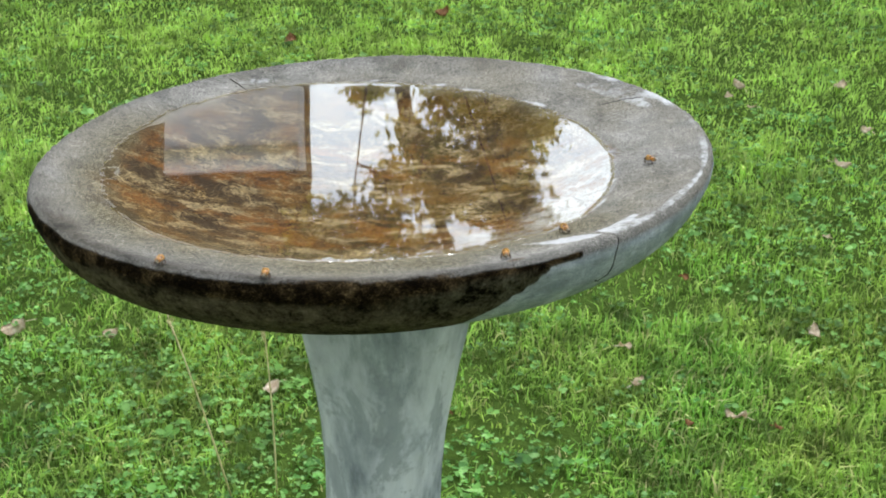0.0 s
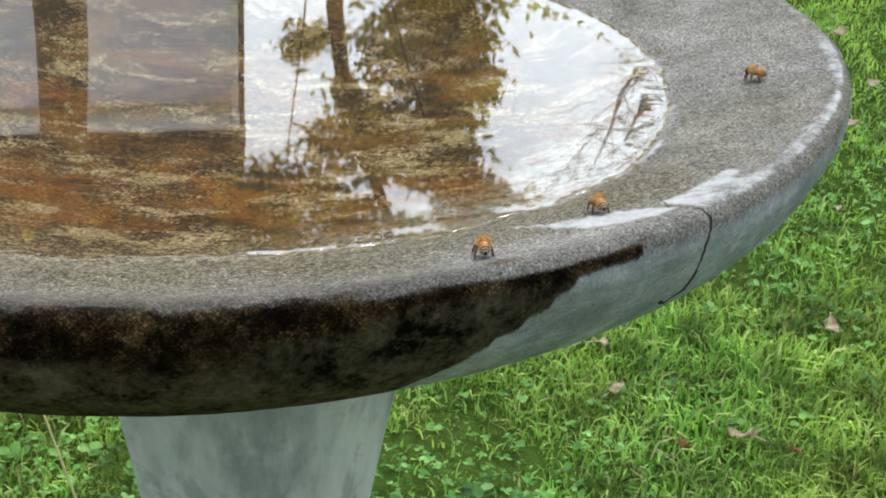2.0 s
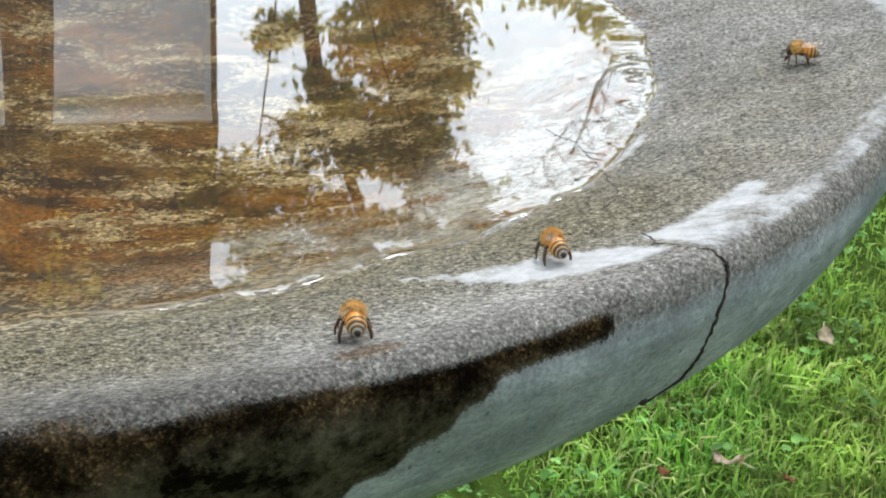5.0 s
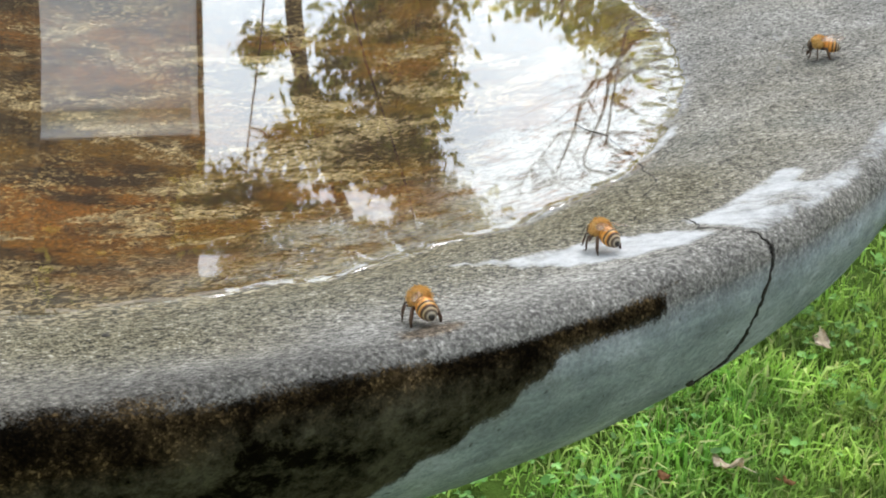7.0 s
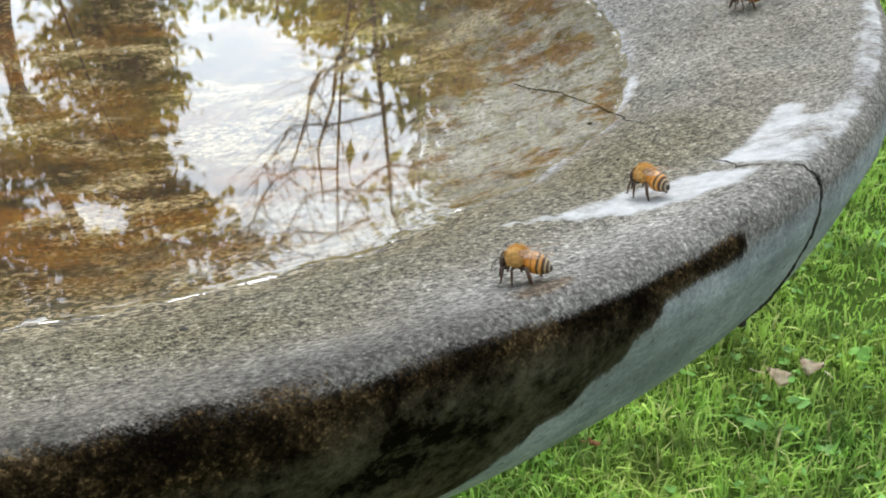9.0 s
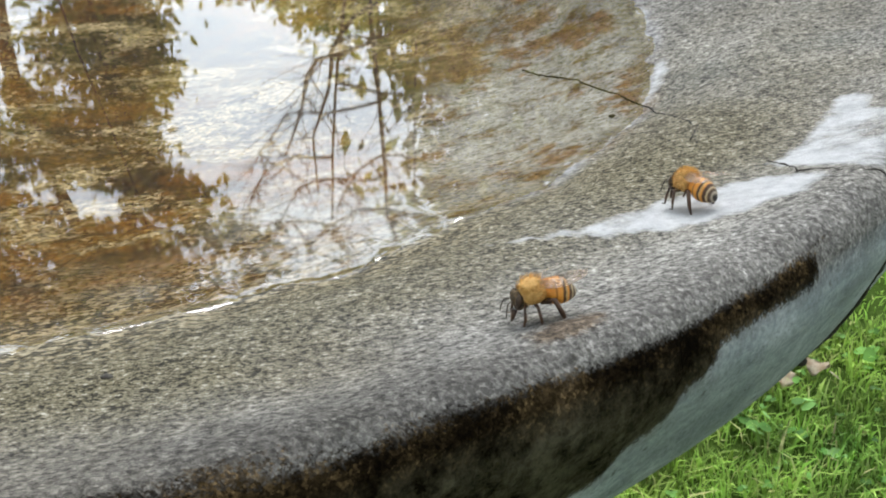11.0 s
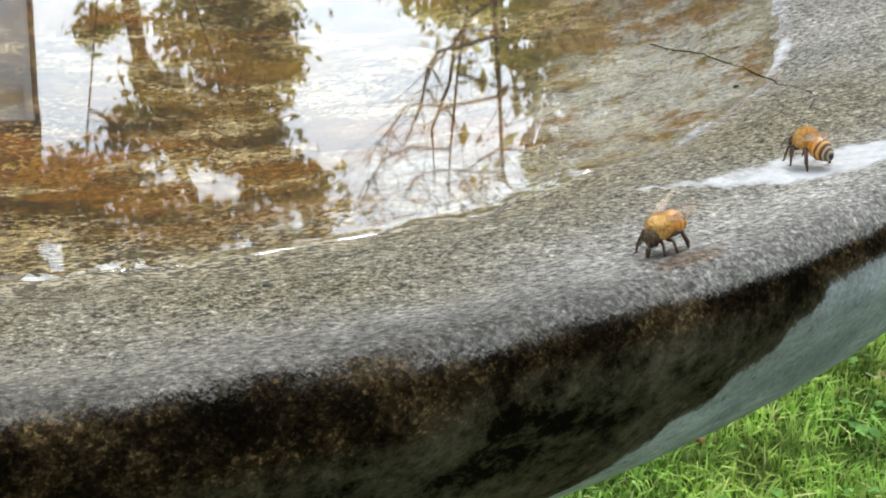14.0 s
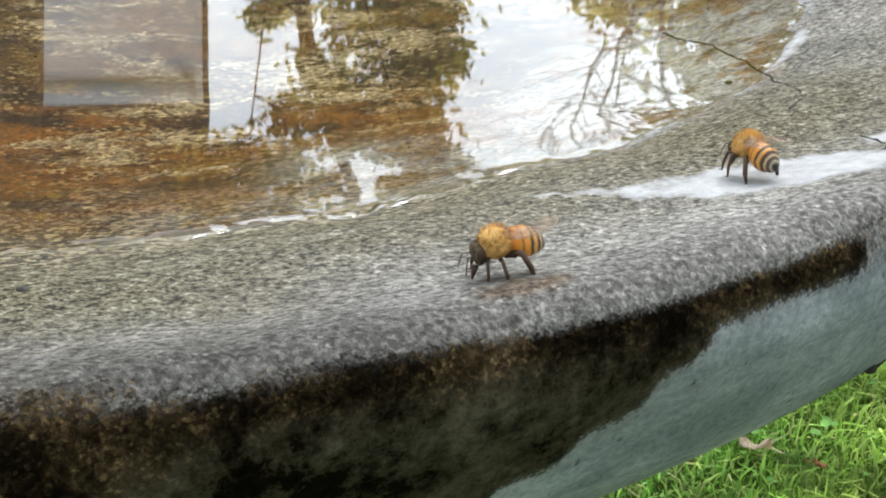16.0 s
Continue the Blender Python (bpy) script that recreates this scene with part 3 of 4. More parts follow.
    wet = flat * np.exp(-((d + 57.6) / 1.9) ** 2 - ((rho - 0.2610) / 0.0045) ** 2)
    shoal = flat * smooth_step(edge - 0.085, edge - 0.020, rho + 0.03 * soft) * np.exp(-(np.maximum(np.abs(d + 80) - 30, 0) / 22) ** 2)
    start = np.interp(d, [-140, -110, -90, -70, -64, -57], [0.010, 0.014, 0.016, 0.0085, 0.0060, 0.0048]) - 0.004 * soft
    lower = np.where(outer, smooth_step(start, start + 0.004, -rel) * (0.2 + 0.8 * np.maximum(smooth_step(-86, -66, d), 1 - smooth_step(-116, -86, d))), 0)
    near = smooth_step(-88, -78, d)
    foot = np.where(outer, smooth_step(0.012 + 0.010 * near, 0.021 + 0.011 * near, -rel + 0.006 * soft) * 0.9 * (1 - smooth_step(-66, -58, d)), 0)
    for name, val in (("low", lower), ("foot", foot), ("black", black), ("paint", paint), ("lime", lime), ("mud", mud), ("silt", silt), ("bare", bare), ("shoal", shoal), ("grime", grime), ("wet", wet), ("lip", np.exp(-((rho - 0.2685) / 0.009) ** 2))):
        at = me.attributes.new(name, "FLOAT", "POINT")
        at.data.foreach_set("value", np.ascontiguousarray(val, dtype=np.float32).ravel())
    bowl = part("bowl", me, CONCRETE, bath, "shallow concrete bowl with mossy black lip and rust-brown floor")

    def on_bowl(deg_, rho_, rel_, proud=0.0):
        px, py, pz = bowl_point(rho_, radians(deg_), rel_ + float(bowl_offset(np.float64(min(rho_, 0.27)), np.float64(deg_), rel_)))
        return (float(px), float(py), float(pz) + proud)

    def inner_rel(r):
        k = int(np.argmax(prof[:, 1]))
        return float(np.interp(r, prof[: k + 1, 0], prof[: k + 1, 1]))

    def outer_rho(r):
        k = int(np.argmax(prof[:, 1]))
        return float(np.interp(-r, -prof[k:, 1], prof[k:, 0]))

    def crack(pts, width, label):
        rng = random.Random(len(pts))
        fine = []
        for a, b in zip(pts, pts[1:]):
            for i in range(6):
                q = [a[j] + (b[j] - a[j]) * i / 6 for j in range(3)]
                q[0] += rng.uniform(-0.11, 0.11) if q[1] > 0.265 else rng.uniform(-0.2, 0.2)
                fine.append(q)
        fine.append(pts[-1])
        way = [on_bowl(q[0], outer_rho(q[2]) if q[1] > 0.2695 else q[1], q[2]) for q in fine]
        part("crack", tube(bmesh.new(), way, [width * rng.uniform(0.5, 1.2) for _ in way], 5), CRACK, bowl, label)

    crack([(-38.8, 0.2432, inner_rel(0.2432)), (-40.2, 0.252, inner_rel(0.252)), (-40.7, 0.262, inner_rel(0.262)), (-40.2, 0.266, inner_rel(0.266)), (-39.8, 0.2702, -0.001)], 0.00030, "hairline crack across the rim")
    crack([(-39.8, 0.2702, -0.001), (-40.1, 0.2719, -0.0035), (-40.7, 0.2727, -0.0110), (-40.4, 0.2716, -0.018), (-40.0, 0.2716, -0.025), (-40.2, 0.2716, -0.031), (-41.6, 0.2716, -0.036)], 0.00055, "dark open crack down the side")
    crack([(q, r, inner_rel(r)) for q, r in ((-7.8, 0.1633), (-11.0, 0.1689), (-14.2, 0.1763), (-21.2, 0.1891), (-28.0, 0.2056), (-31.2, 0.2147), (-33.2, 0.2203), (-35.5, 0.2221))], 0.00026, "old crack in the floor")
    knob = ellipsoid(bmesh.new(), on_bowl(-42.4, outer_rho(-0.0335), -0.0335), (0.0012, 0.0010, 0.0010), seg=10, rings=7)
    part("lichen_knob", knob, CRACK, bowl, "tiny black lump of lichen at the foot of the crack")
    crack([(132.5, 0.205, inner_rel(0.205)), (133.2, 0.231, inner_rel(0.231)), (134.5, 0.256, inner_rel(0.256)), (135, 0.268, 0.0)], 0.0005, "crack across the far rim")
    crack([(41, 0.226, inner_rel(0.226)), (39.0, 0.2432, inner_rel(0.2432)), (36.5, 0.255, inner_rel(0.255)), (35.2, 0.268, 0.0)], 0.0004, "crack across the far rim")

    # pedestal
    pp = [(0.088, 0.886), (0.0895, 0.876), (0.087, 0.862), (0.082, 0.842), (0.074, 0.81), (0.067, 0.777), (0.0605, 0.74), (0.0555, 0.705), (0.0525, 0.66),
          (0.0515, 0.60), (0.053, 0.50), (0.057, 0.38), (0.064, 0.26), (0.077, 0.16), (0.094, 0.10), (0.099, 0.085), (0.120, 0.080), (0.127, 0.072), (0.129, 0.0), (0.127, -0.06)]
    n2 = 64
    verts, fcs = [], []
    for r, h in pp:
        for k in range(n2):
            a = 2 * math.pi * k / n2
            q = r * (1 + 0.018 * math.cos(8 * a + 0.4)) + 0.0012 * noise.noise(Vector((math.cos(a) * 2, math.sin(a) * 2, h * 9)))
            verts.append((BX + 0.004 + q * math.cos(a), BY + q * math.sin(a), h))
    for i in range(len(pp) - 1):
        fcs += [(i * n2 + (k + 1) % n2, i * n2 + k, (i + 1) * n2 + k, (i + 1) * n2 + (k + 1) % n2) for k in range(n2)]
    fcs.append(tuple(range(n2)))
    part("pedestal", mesh_of("pedestal", verts, fcs, PEDESTAL), PEDESTAL, bath, "flared pedestal in worn blue-grey paint")
    seam = [(BX + 0.016 + 0.0012 * math.sin(170 * h), BY - r * 0.985, h) for r, h in pp[1:6]]
    part("seam", tube(bmesh.new(), seam, [0.00010 + 0.00008 * (i % 2) for i in range(len(seam))], 5), CRACK, bath, "hairline casting seam")

    # water, ending in a thin film drawn up at the shore
    n3 = 1080
    k_top = int(np.argmax(prof[:, 1]))
    wv, wf = [(0, 0, 0)], []
    for k in range(n3):
        dg = -180 + 360 * k / n3
        rr = np.linspace(0.17, 0.245, 300)
        zz = bowl_point(rr, radians(dg), np.interp(rr, prof[: k_top + 1, 0], prof[: k_top + 1, 1]) + bowl_offset(rr, np.float64(dg), 0))[2]
        shore = float(rr[min(int(np.argmax(zz > WATER_Z)) or 299, 299)])
        wob = 0.0016 * noise.noise(Vector((math.cos(radians(dg)) * 14, math.sin(radians(dg)) * 14, 0))) + 0.0007 * noise.noise(Vector((math.cos(radians(dg)) * 60, math.sin(radians(dg)) * 60, 3)))
        swell = min(1.0, max(0.25, 0.75 + 1.1 * noise.noise(Vector((math.cos(radians(dg)) * 30, math.sin(radians(dg)) * 30, 7))) + 0.5 * noise.noise(Vector((math.cos(radians(dg)) * 110, math.sin(radians(dg)) * 110, 5)))))
        calm = 1 - 0.75 * float(smooth_step(-38, -22, dg)) * (1 - float(smooth_step(110, 150, dg)))
        wob *= calm
        for r, h in ((shore * 0.3, 0), (shore * 0.7, 0), (shore - 0.012, 0), (shore - 0.003, 0.0), (shore - 0.0012 + wob, 0.00010 * swell), (shore + 0.0001 + wob, 0.00042 * swell), (shore + 0.0011 + wob, 0.00070 * swell), (shore + 0.0040 + wob, -0.0012)):
            px, py, _ = bowl_point(r, radians(dg), 0)
            wv.append((float(px), float(py), h))
    m3 = 8
    for k in range(n3):
        a, b = 1 + k * m3, 1 + (k + 1) % n3 * m3
        wf.append((0, a, b))
        wf += [(a + q, a + q + 1, b + q + 1, b + q) for q in range(m3 - 1)]
    w = new("water", mesh_of("water", wv, wf, WATER))
    w.location.z = WATER_Z
    tagged(w, "still shallow water mirroring trees and a pale house", "water", kind="structure")


make_bird_bath()


# ---- lawn ----
def joined(name, verts, faces_flat, sizes, material):
    """A large mesh from flat arrays."""
    me = bpy.data.meshes.new(name)
    me.vertices.add(len(verts))
    me.vertices.foreach_set("co", np.asarray(verts, dtype=np.float32).ravel())
    me.loops.add(len(faces_flat))
    me.loops.foreach_set("vertex_index", np.asarray(faces_flat, dtype=np.int32))
    me.polygons.add(len(sizes))
    starts = np.concatenate([[0], np.cumsum(sizes)[:-1]])
    me.polygons.foreach_set("loop_start", starts.astype(np.int32))
    me.polygons.foreach_set("loop_total", np.asarray(sizes, dtype=np.int32))
    me.materials.append(material)
    me.update(calc_edges=True)
    me.validate()
    return new(name, me)


def value_noise(x, y, scale, seed):
    g = np.random.RandomState(seed).rand(64, 64)
    u, v = x * scale % 63, y * scale % 63
    i, j = u.astype(int), v.astype(int)
    a, b = u - i, v - j
    a, b = a * a * (3 - 2 * a), b * b * (3 - 2 * b)
    return (g[i, j] * (1 - a) + g[i + 1, j] * a) * (1 - b) + (g[i, j + 1] * (1 - a) + g[i + 1, j + 1] * a) * b


def scatter(rng, count, stretch):
    """Places on the lawn: a thick wedge beyond the bath, thinner all round it."""
    y = stretch[0] + (stretch[1] - stretch[0]) * rng.rand(count) ** 1.2 - np.abs(rng.randn(count)) * 0.2
    half = 0.85 + 0.40 * np.maximum(y, 0)
    x = 0.22 + 0.06 * y + (rng.rand(count) * 2 - 1) * half * (1 + np.abs(rng.randn(count)) * 0.35)
    ring = rng.rand(count) < 0.36
    r, a = 0.16 + 6.5 * rng.rand(count) ** 0.75, rng.rand(count) * 2 * np.pi
    return np.where(ring, r * np.cos(a), x), np.where(ring, r * np.sin(a), y)


def make_grass():
    rng = np.random.RandomState(5)
    n = 700000
    x, y = scatter(rng, n, (0.25, 6.0))
    lush = 0.5 * value_noise(x + 9, y + 9, 3.1, 1) + 0.5 * value_noise(x + 9, y + 9, 13.0, 2)
    keep = rng.rand(n) < np.clip((lush - 0.22) * 2.4, np.clip(0.06 + 0.16 * np.hypot(x, y), 0.16, 0.55), 1)
    x, y, lush = x[keep], y[keep], lush[keep]
    n = len(x)
    base = np.stack([x, y, ground_z(x, y) - 0.004], -1)
    far = np.clip(np.hypot(x, y) / 2.0, 0.9, 3.0)
    h = (0.011 + 0.024 * rng.rand(n) ** 1.9) * (0.40 + 1.3 * lush)
    w = (0.0009 + 0.0022 * rng.rand(n) ** 1.5) * far ** 0.5
    a, lean = rng.rand(n) * 2 * np.pi, 0.25 + 1.0 * rng.rand(n)
    dirn = np.stack([np.cos(a), np.sin(a), 0 * a], -1)
    side = np.stack([-np.sin(a), np.cos(a), 0 * a], -1)
    side = side * np.cos(rng.rand(n) * 1.0)[:, None] + np.array([0, 0, 0.25])
    mid = base + np.stack([0 * h, 0 * h, h * 0.62], -1) + dirn * (h * 0.25 * lean)[:, None]
    tip = base + np.stack([0 * h, 0 * h, h * (1.0 - 0.35 * lean * lean * 0.6)], -1) + dirn * (h * 0.95 * lean)[:, None]
    s = side * w[:, None]
    v = np.stack([base - s, base + s, mid - s * 0.9, mid + s * 0.9, tip], 1).reshape(-1, 3)
    o = np.arange(n)[:, None] * 5
    f = np.concatenate([o + [0, 1, 3, 2], o + [2, 3, 4]], 1).ravel()
    ob = joined("grass", v, f, np.tile([4, 3], n), GRASS)
    # blades get a paler tone further from the bath, in uneven patches
    paler = 0.55 * smooth_step(1.3, 2.8, np.hypot(x, y)) * (0.6 + 0.8 * value_noise(x + 5, y + 8, 1.7, 9))
    ob.data.attributes.new("paler", "FLOAT", "POINT").data.foreach_set("value", np.repeat(paler, 5).astype(np.float32))
    tagged(ob, "short uneven green lawn grass with some yellow blades", "grass", kind="stuff")


def make_clover():
    rng = np.random.RandomState(8)
    n = 90000
    x, y = scatter(rng, n, (0.3, 4.8))
    patch = value_noise(x + 3, y + 5, 2.3, 4)
    keep = rng.rand(n) < np.clip((0.55 * patch + 0.45 * value_noise(x + 7, y + 2, 9.0, 6) - 0.36) * 2.4, 0.06, 0.75)
    x, y = x[keep], y[keep]
    n = len(x)
    r = 0.0020 + 0.0036 * rng.rand(n) ** 1.6
    big = rng.rand(n) < 0.07
    r = np.where(big, r * 1.9, r)
    z = ground_z(x, y) + 0.012 + 0.020 * rng.rand(n)
    spin = rng.rand(n) * 6.283
    # three leaflets to a leaf
    lobe = np.arange(3) * 2.094
    c = np.stack([x[:, None] + r[:, None] * 0.95 * np.cos(spin[:, None] + lobe), y[:, None] + r[:, None] * 0.95 * np.sin(spin[:, None] + lobe), z[:, None] + 0 * lobe], -1).reshape(-1, 3)
    r, yaw = np.repeat(r, 3), (spin[:, None] + lobe + 3.1416).ravel()
    n = len(r)
    tilt, dirn = 0.10 + 0.65 * rng.rand(n), rng.rand(n) * 6.283
    k = 7
    ang = np.linspace(0, 2 * np.pi, k, endpoint=False)
    shape = np.array([1.0, 0.86, 0.92, 0.84, 0.84, 0.92, 0.86])
    lx = r[:, None] * shape * np.cos(ang[None] + yaw[:, None])
    ly = r[:, None] * shape * np.sin(ang[None] + yaw[:, None])
    lz = np.tan(tilt)[:, None] * (lx * np.cos(dirn)[:, None] + ly * np.sin(dirn)[:, None]) + 0.18 * r[:, None]
    rim = c[:, None] + np.stack([lx, ly, lz], -1)
    v = np.concatenate([c[:, None], rim], 1).reshape(-1, 3)
    o = np.arange(n)[:, None] * (k + 1)
    f = np.concatenate([o + [0, 1 + i, 1 + (i + 1) % k] for i in range(k)], 1).ravel()
    ob = joined("clover", v, f, np.full(n * k, 3), CLOVER)
    tagged(ob, "round-leaved clover and violets growing in the lawn", "clover", kind="stuff")


make_grass()
make_clover()


def make_fallen_leaf(x, y, size, material, seed, label, up=0.022):
    """A curled dry leaf: an oval sheet, folded on its midrib and crumpled, with thickness and a stalk."""
    rng = random.Random(seed)
    leaf = thing("fallen_leaf", label, "leaf", "leaves on the lawn", at=Matrix.Translation((x, y, float(ground_z(x, y)) + up)) @ pose(0, 0, 0, rng.uniform(-25, 25), rng.uniform(-25, 25), rng.uniform(0, 360)))
    bm = bmesh.new()
    nu, nv = 9, 7
    grid = []
    for i in range(nu):
        u = i / (nu - 1)
        wide = size * 0.42 * math.sin(math.pi * min(1, u * 0.96 + 0.02)) ** 0.7 + 0.0004
        row = []
        for j in range(nv):
            v = j / (nv - 1) * 2 - 1
            z = 0.006 - abs(v) ** 1.3 * wide * 0.35 + 0.5 * size * (u - 0.5) ** 2 + size * 0.22 * noise.noise(Vector((u * 3, v * 2, seed)))
            row.append(bm.verts.new(((u - 0.5) * size, v * wide * (0.85 + 0.5 * noise.noise(Vector((u * 6, v, seed + 3)))), z)))
        grid.append(row)
    for i in range(nu - 1):
        for j in range(nv - 1):
            bm.faces.new((grid[i][j], grid[i + 1][j], grid[i + 1][j + 1], grid[i][j + 1]))
    bmesh.ops.solidify(bm, geom=bm.faces[:], thickness=0.0006)
    part("leaf_blade", bm, material, leaf)
    part("stalk", tube(bmesh.new(), [(-size * 0.5, 0, size * 0.08), (-size * 0.75, size * 0.05, size * 0.02), (-size * 0.95, size * 0.12, 0)], [0.0009, 0.0007, 0.0005], 5), material, leaf)


PALE, BROWN = "pale withered leaf curled up in the grass", "reddish brown dead leaf lying in the grass"
for i, (x, y, s, m, lb) in enumerate([
    (0.376, 1.165, 0.034, DEAD_LEAF, PALE), (0.515, 1.475, 0.030, DEAD_LEAF, PALE), (0.706, 1.280, 0.038, DEAD_LEAF, PALE), (0.760, 1.300, 0.030, DEAD_LEAF, PALE),
    (0.374, 2.757, 0.032, DEAD_LEAF, PALE), (0.349, 2.667, 0.024, DEAD_LEAF, PALE), (0.407, 2.597, 0.020, DEAD_LEAF, PALE), (0.270, 1.653, 0.024, RED_LEAF, BROWN), (0.176, 1.367, 0.026, DEAD_LEAF, PALE), (0.206, 1.249, 0.024, DEAD_LEAF, PALE), (0.554, 1.880, 0.016, DEAD_LEAF, PALE), (0.607, 2.27, 0.034, DEAD_LEAF, PALE), (0.628, 2.79, 0.036, DEAD_LEAF, PALE),
    (-0.421, 1.131, 0.030, DEAD_LEAF, PALE), (-0.953, 1.260, 0.042, DEAD_LEAF, PALE), (-0.110, 1.095, 0.034, RED_LEAF, BROWN), (0.300, 1.130, 0.015, RED_LEAF, BROWN),
    (0.4445, 1.140, 0.014, RED_LEAF, BROWN), (0.678, 2.49, 0.032, DEAD_LEAF, PALE),
    (1.05, 2.2, 0.035, DEAD_LEAF, PALE), (-0.860, 2.93, 0.042, RED_LEAF, BROWN), (-0.485, 3.24, 0.04, RED_LEAF, BROWN), (-0.763, 1.271, 0.026, DEAD_LEAF, PALE)]):
    make_fallen_leaf(x, y, s * 1.2, m, i, lb)


def make_stalk(foot, top, label):
    st = thing("grass_stalk", label, "grass stalk", "dry stalks", at=Matrix.Translation((foot[0], foot[1], float(ground_z(foot[0], foot[1])))))
    d = Vector(top) - Vector(foot)
    bm = bmesh.new()
    way = [d * t + Vector((0.004 * math.sin(t * 3), 0, 0.0)) for t in (0, 0.25, 0.5, 0.75, 1)]
    tube(bm, way, [0.0017, 0.0016, 0.0014, 0.0012, 0.0008], 6)
    part("stem", bm, STRAW, st)
    bm = bmesh.new()
    rng = random.Random(3)
    for i in range(14):
        p = d * (0.86 + 0.14 * i / 14)
        q = Vector((rng.uniform(-0.008, 0.008), rng.uniform(-0.008, 0.008), 0.012))
        tube(bm, [p, p + q * 0.5, p + q], [0.0003, 0.0010, 0.0003], 5)
    part("seed_head", bm, STRAW, st)


make_stalk((-0.400, 0.827, 0.045), (-0.475, 0.77, 0.41), "tall dry straw-coloured grass stalk leaning over the lawn")
make_stalk((-0.332, 0.84, 0.045), (-0.333, 0.79, 0.40), "tall dry straw-coloured grass stalk standing in the lawn")


# ---- bees ----
def make_bee(label):
    """A worker bee, nose along +x, feet at z = 0."""
    MM = 0.00095
    bee = thing("honey_bee", label, "bee", "bees drinking at the bath")
    rng = random.Random(11)
    bm = ellipsoid(bmesh.new(), (1.4 * MM, 0, 4.6 * MM), (2.35 * MM, 2.2 * MM, 2.1 * MM), seg=18, rings=12)
    for _ in range(1100):
        u, v = rng.uniform(0, 6.283), rng.uniform(-0.5, 1)
        s = math.sqrt(max(0, 1 - v * v))
        nrm = Vector((s * math.cos(u), s * math.sin(u), v))
        p = Vector((1.4 * MM + nrm.x * 2.3 * MM, nrm.y * 2.15 * MM, 4.6 * MM + nrm.z * 2.05 * MM))
        tip = p + (nrm + Vector((-0.4, rng.uniform(-0.4, 0.4), rng.uniform(-0.2, 0.4)))) * 0.75 * MM
        sd = nrm.orthogonal() * 0.05 * MM
        bm.faces.new((bm.verts.new(p - sd), bm.verts.new(p + sd), bm.verts.new(tip)))
    part("thorax", bm, FUZZ, bee, "furry golden thorax")
    bm = bmesh.new()
    ellipsoid(bm, (-2.75 * MM, 0, 4.05 * MM), (3.15 * MM, 2.2 * MM, 2.1 * MM), pose(0, 0, 0, 0, -15, 0), 22, 16,
              lambda c: (c.x, c.y * (1.0 if c.x > 0 else 1 - 0.35 * c.x * c.x) * (1 + 0.02 * math.sin(c.x * 14)), c.z * (1 - 0.25 * max(0, -c.x)) * (1 + 0.02 * math.sin(c.x * 14))))
    part("abdomen", bm, ABDOMEN, bee, "amber abdomen banded in black and pale hair")
    bm = ellipsoid(bmesh.new(), (3.6 * MM, 0, 3.5 * MM), (0.95 * MM, 1.4 * MM, 1.8 * MM), pose(0, 0, 0, 0, 14, 0), 14, 10, lambda c: (c.x, c.y * (1 + 0.25 * c.z), c.z))
    for _ in range(160):
        u, v = rng.uniform(0, 6.283), rng.uniform(-0.3, 1)
        q = math.sqrt(max(0, 1 - v * v))
        nrm = Vector((q * math.cos(u), q * math.sin(u), v))
        p = Vector((3.6 * MM + nrm.x * 1.0 * MM, nrm.y * 1.45 * MM, 3.5 * MM + nrm.z * 1.8 * MM))
        sd = nrm.orthogonal() * 0.05 * MM
        bm.faces.new((bm.verts.new(p - sd), bm.verts.new(p + sd), bm.verts.new(p + nrm * 0.4 * MM)))
    head = part("head", bm, FACE, bee, "dark wedge-shaped head")
    for s in (1, -1):
        bm = ellipsoid(bmesh.new(), (3.8 * MM, s * 1.22 * MM, 3.75 * MM), (0.62 * MM, 0.44 * MM, 1.2 * MM), seg=10, rings=8)
        part("eye", bm, CHITIN, head)
        bm = tube(bmesh.new(), [(4.75 * MM, s * 0.45 * MM, 3.7 * MM), (5.5 * MM, s * 0.9 * MM, 3.5 * MM), (5.8 * MM, s * 1.2 * MM, 2.3 * MM), (5.9 * MM, s * 1.3 * MM, 1.4 * MM)], [0.11 * MM, 0.10 * MM, 0.09 * MM, 0.08 * MM], 6)
        part("antenna", bm, CHITIN, head)
    bm = tube(bmesh.new(), [(4.1 * MM, 0, 1.9 * MM), (4.3 * MM, 0, 0.9 * MM), (4.5 * MM, 0, 0.05 * MM)], [0.55 * MM, 0.38 * MM, 0.15 * MM], 6)
    part("tongue", bm, LEG, head)
    for s in (1, -1):
        for root, knee, foot, thick in (((2.4, 0.9, 3.2), (3.3, 2.2, 3.0), (3.6, 2.6, 0.0), 0.32), ((1.3, 1.1, 3.0), (1.5, 2.9, 3.3), (1.0, 3.6, 0.0), 0.34), ((0.3, 1.0, 3.0), (-1.3, 2.5, 3.9), (-3.1, 3.2, 0.0), 0.52)):
            r, k, f = (Vector((p[0], p[1] * s, p[2])) * MM for p in (root, knee, foot))
            mid = k.lerp(f, 0.55) + Vector((-0.1 * MM, s * 0.3 * MM, 0))
            bm = tube(bmesh.new(), [r, r.lerp(k, 0.6), k, mid, f, f + Vector((0.5 * MM, s * 0.35 * MM, 0))], [thick * 0.7 * MM, thick * MM, thick * 0.75 * MM, thick * 0.8 * MM, 0.16 * MM, 0.09 * MM], 6)
            part("leg", bm, LEG, bee)
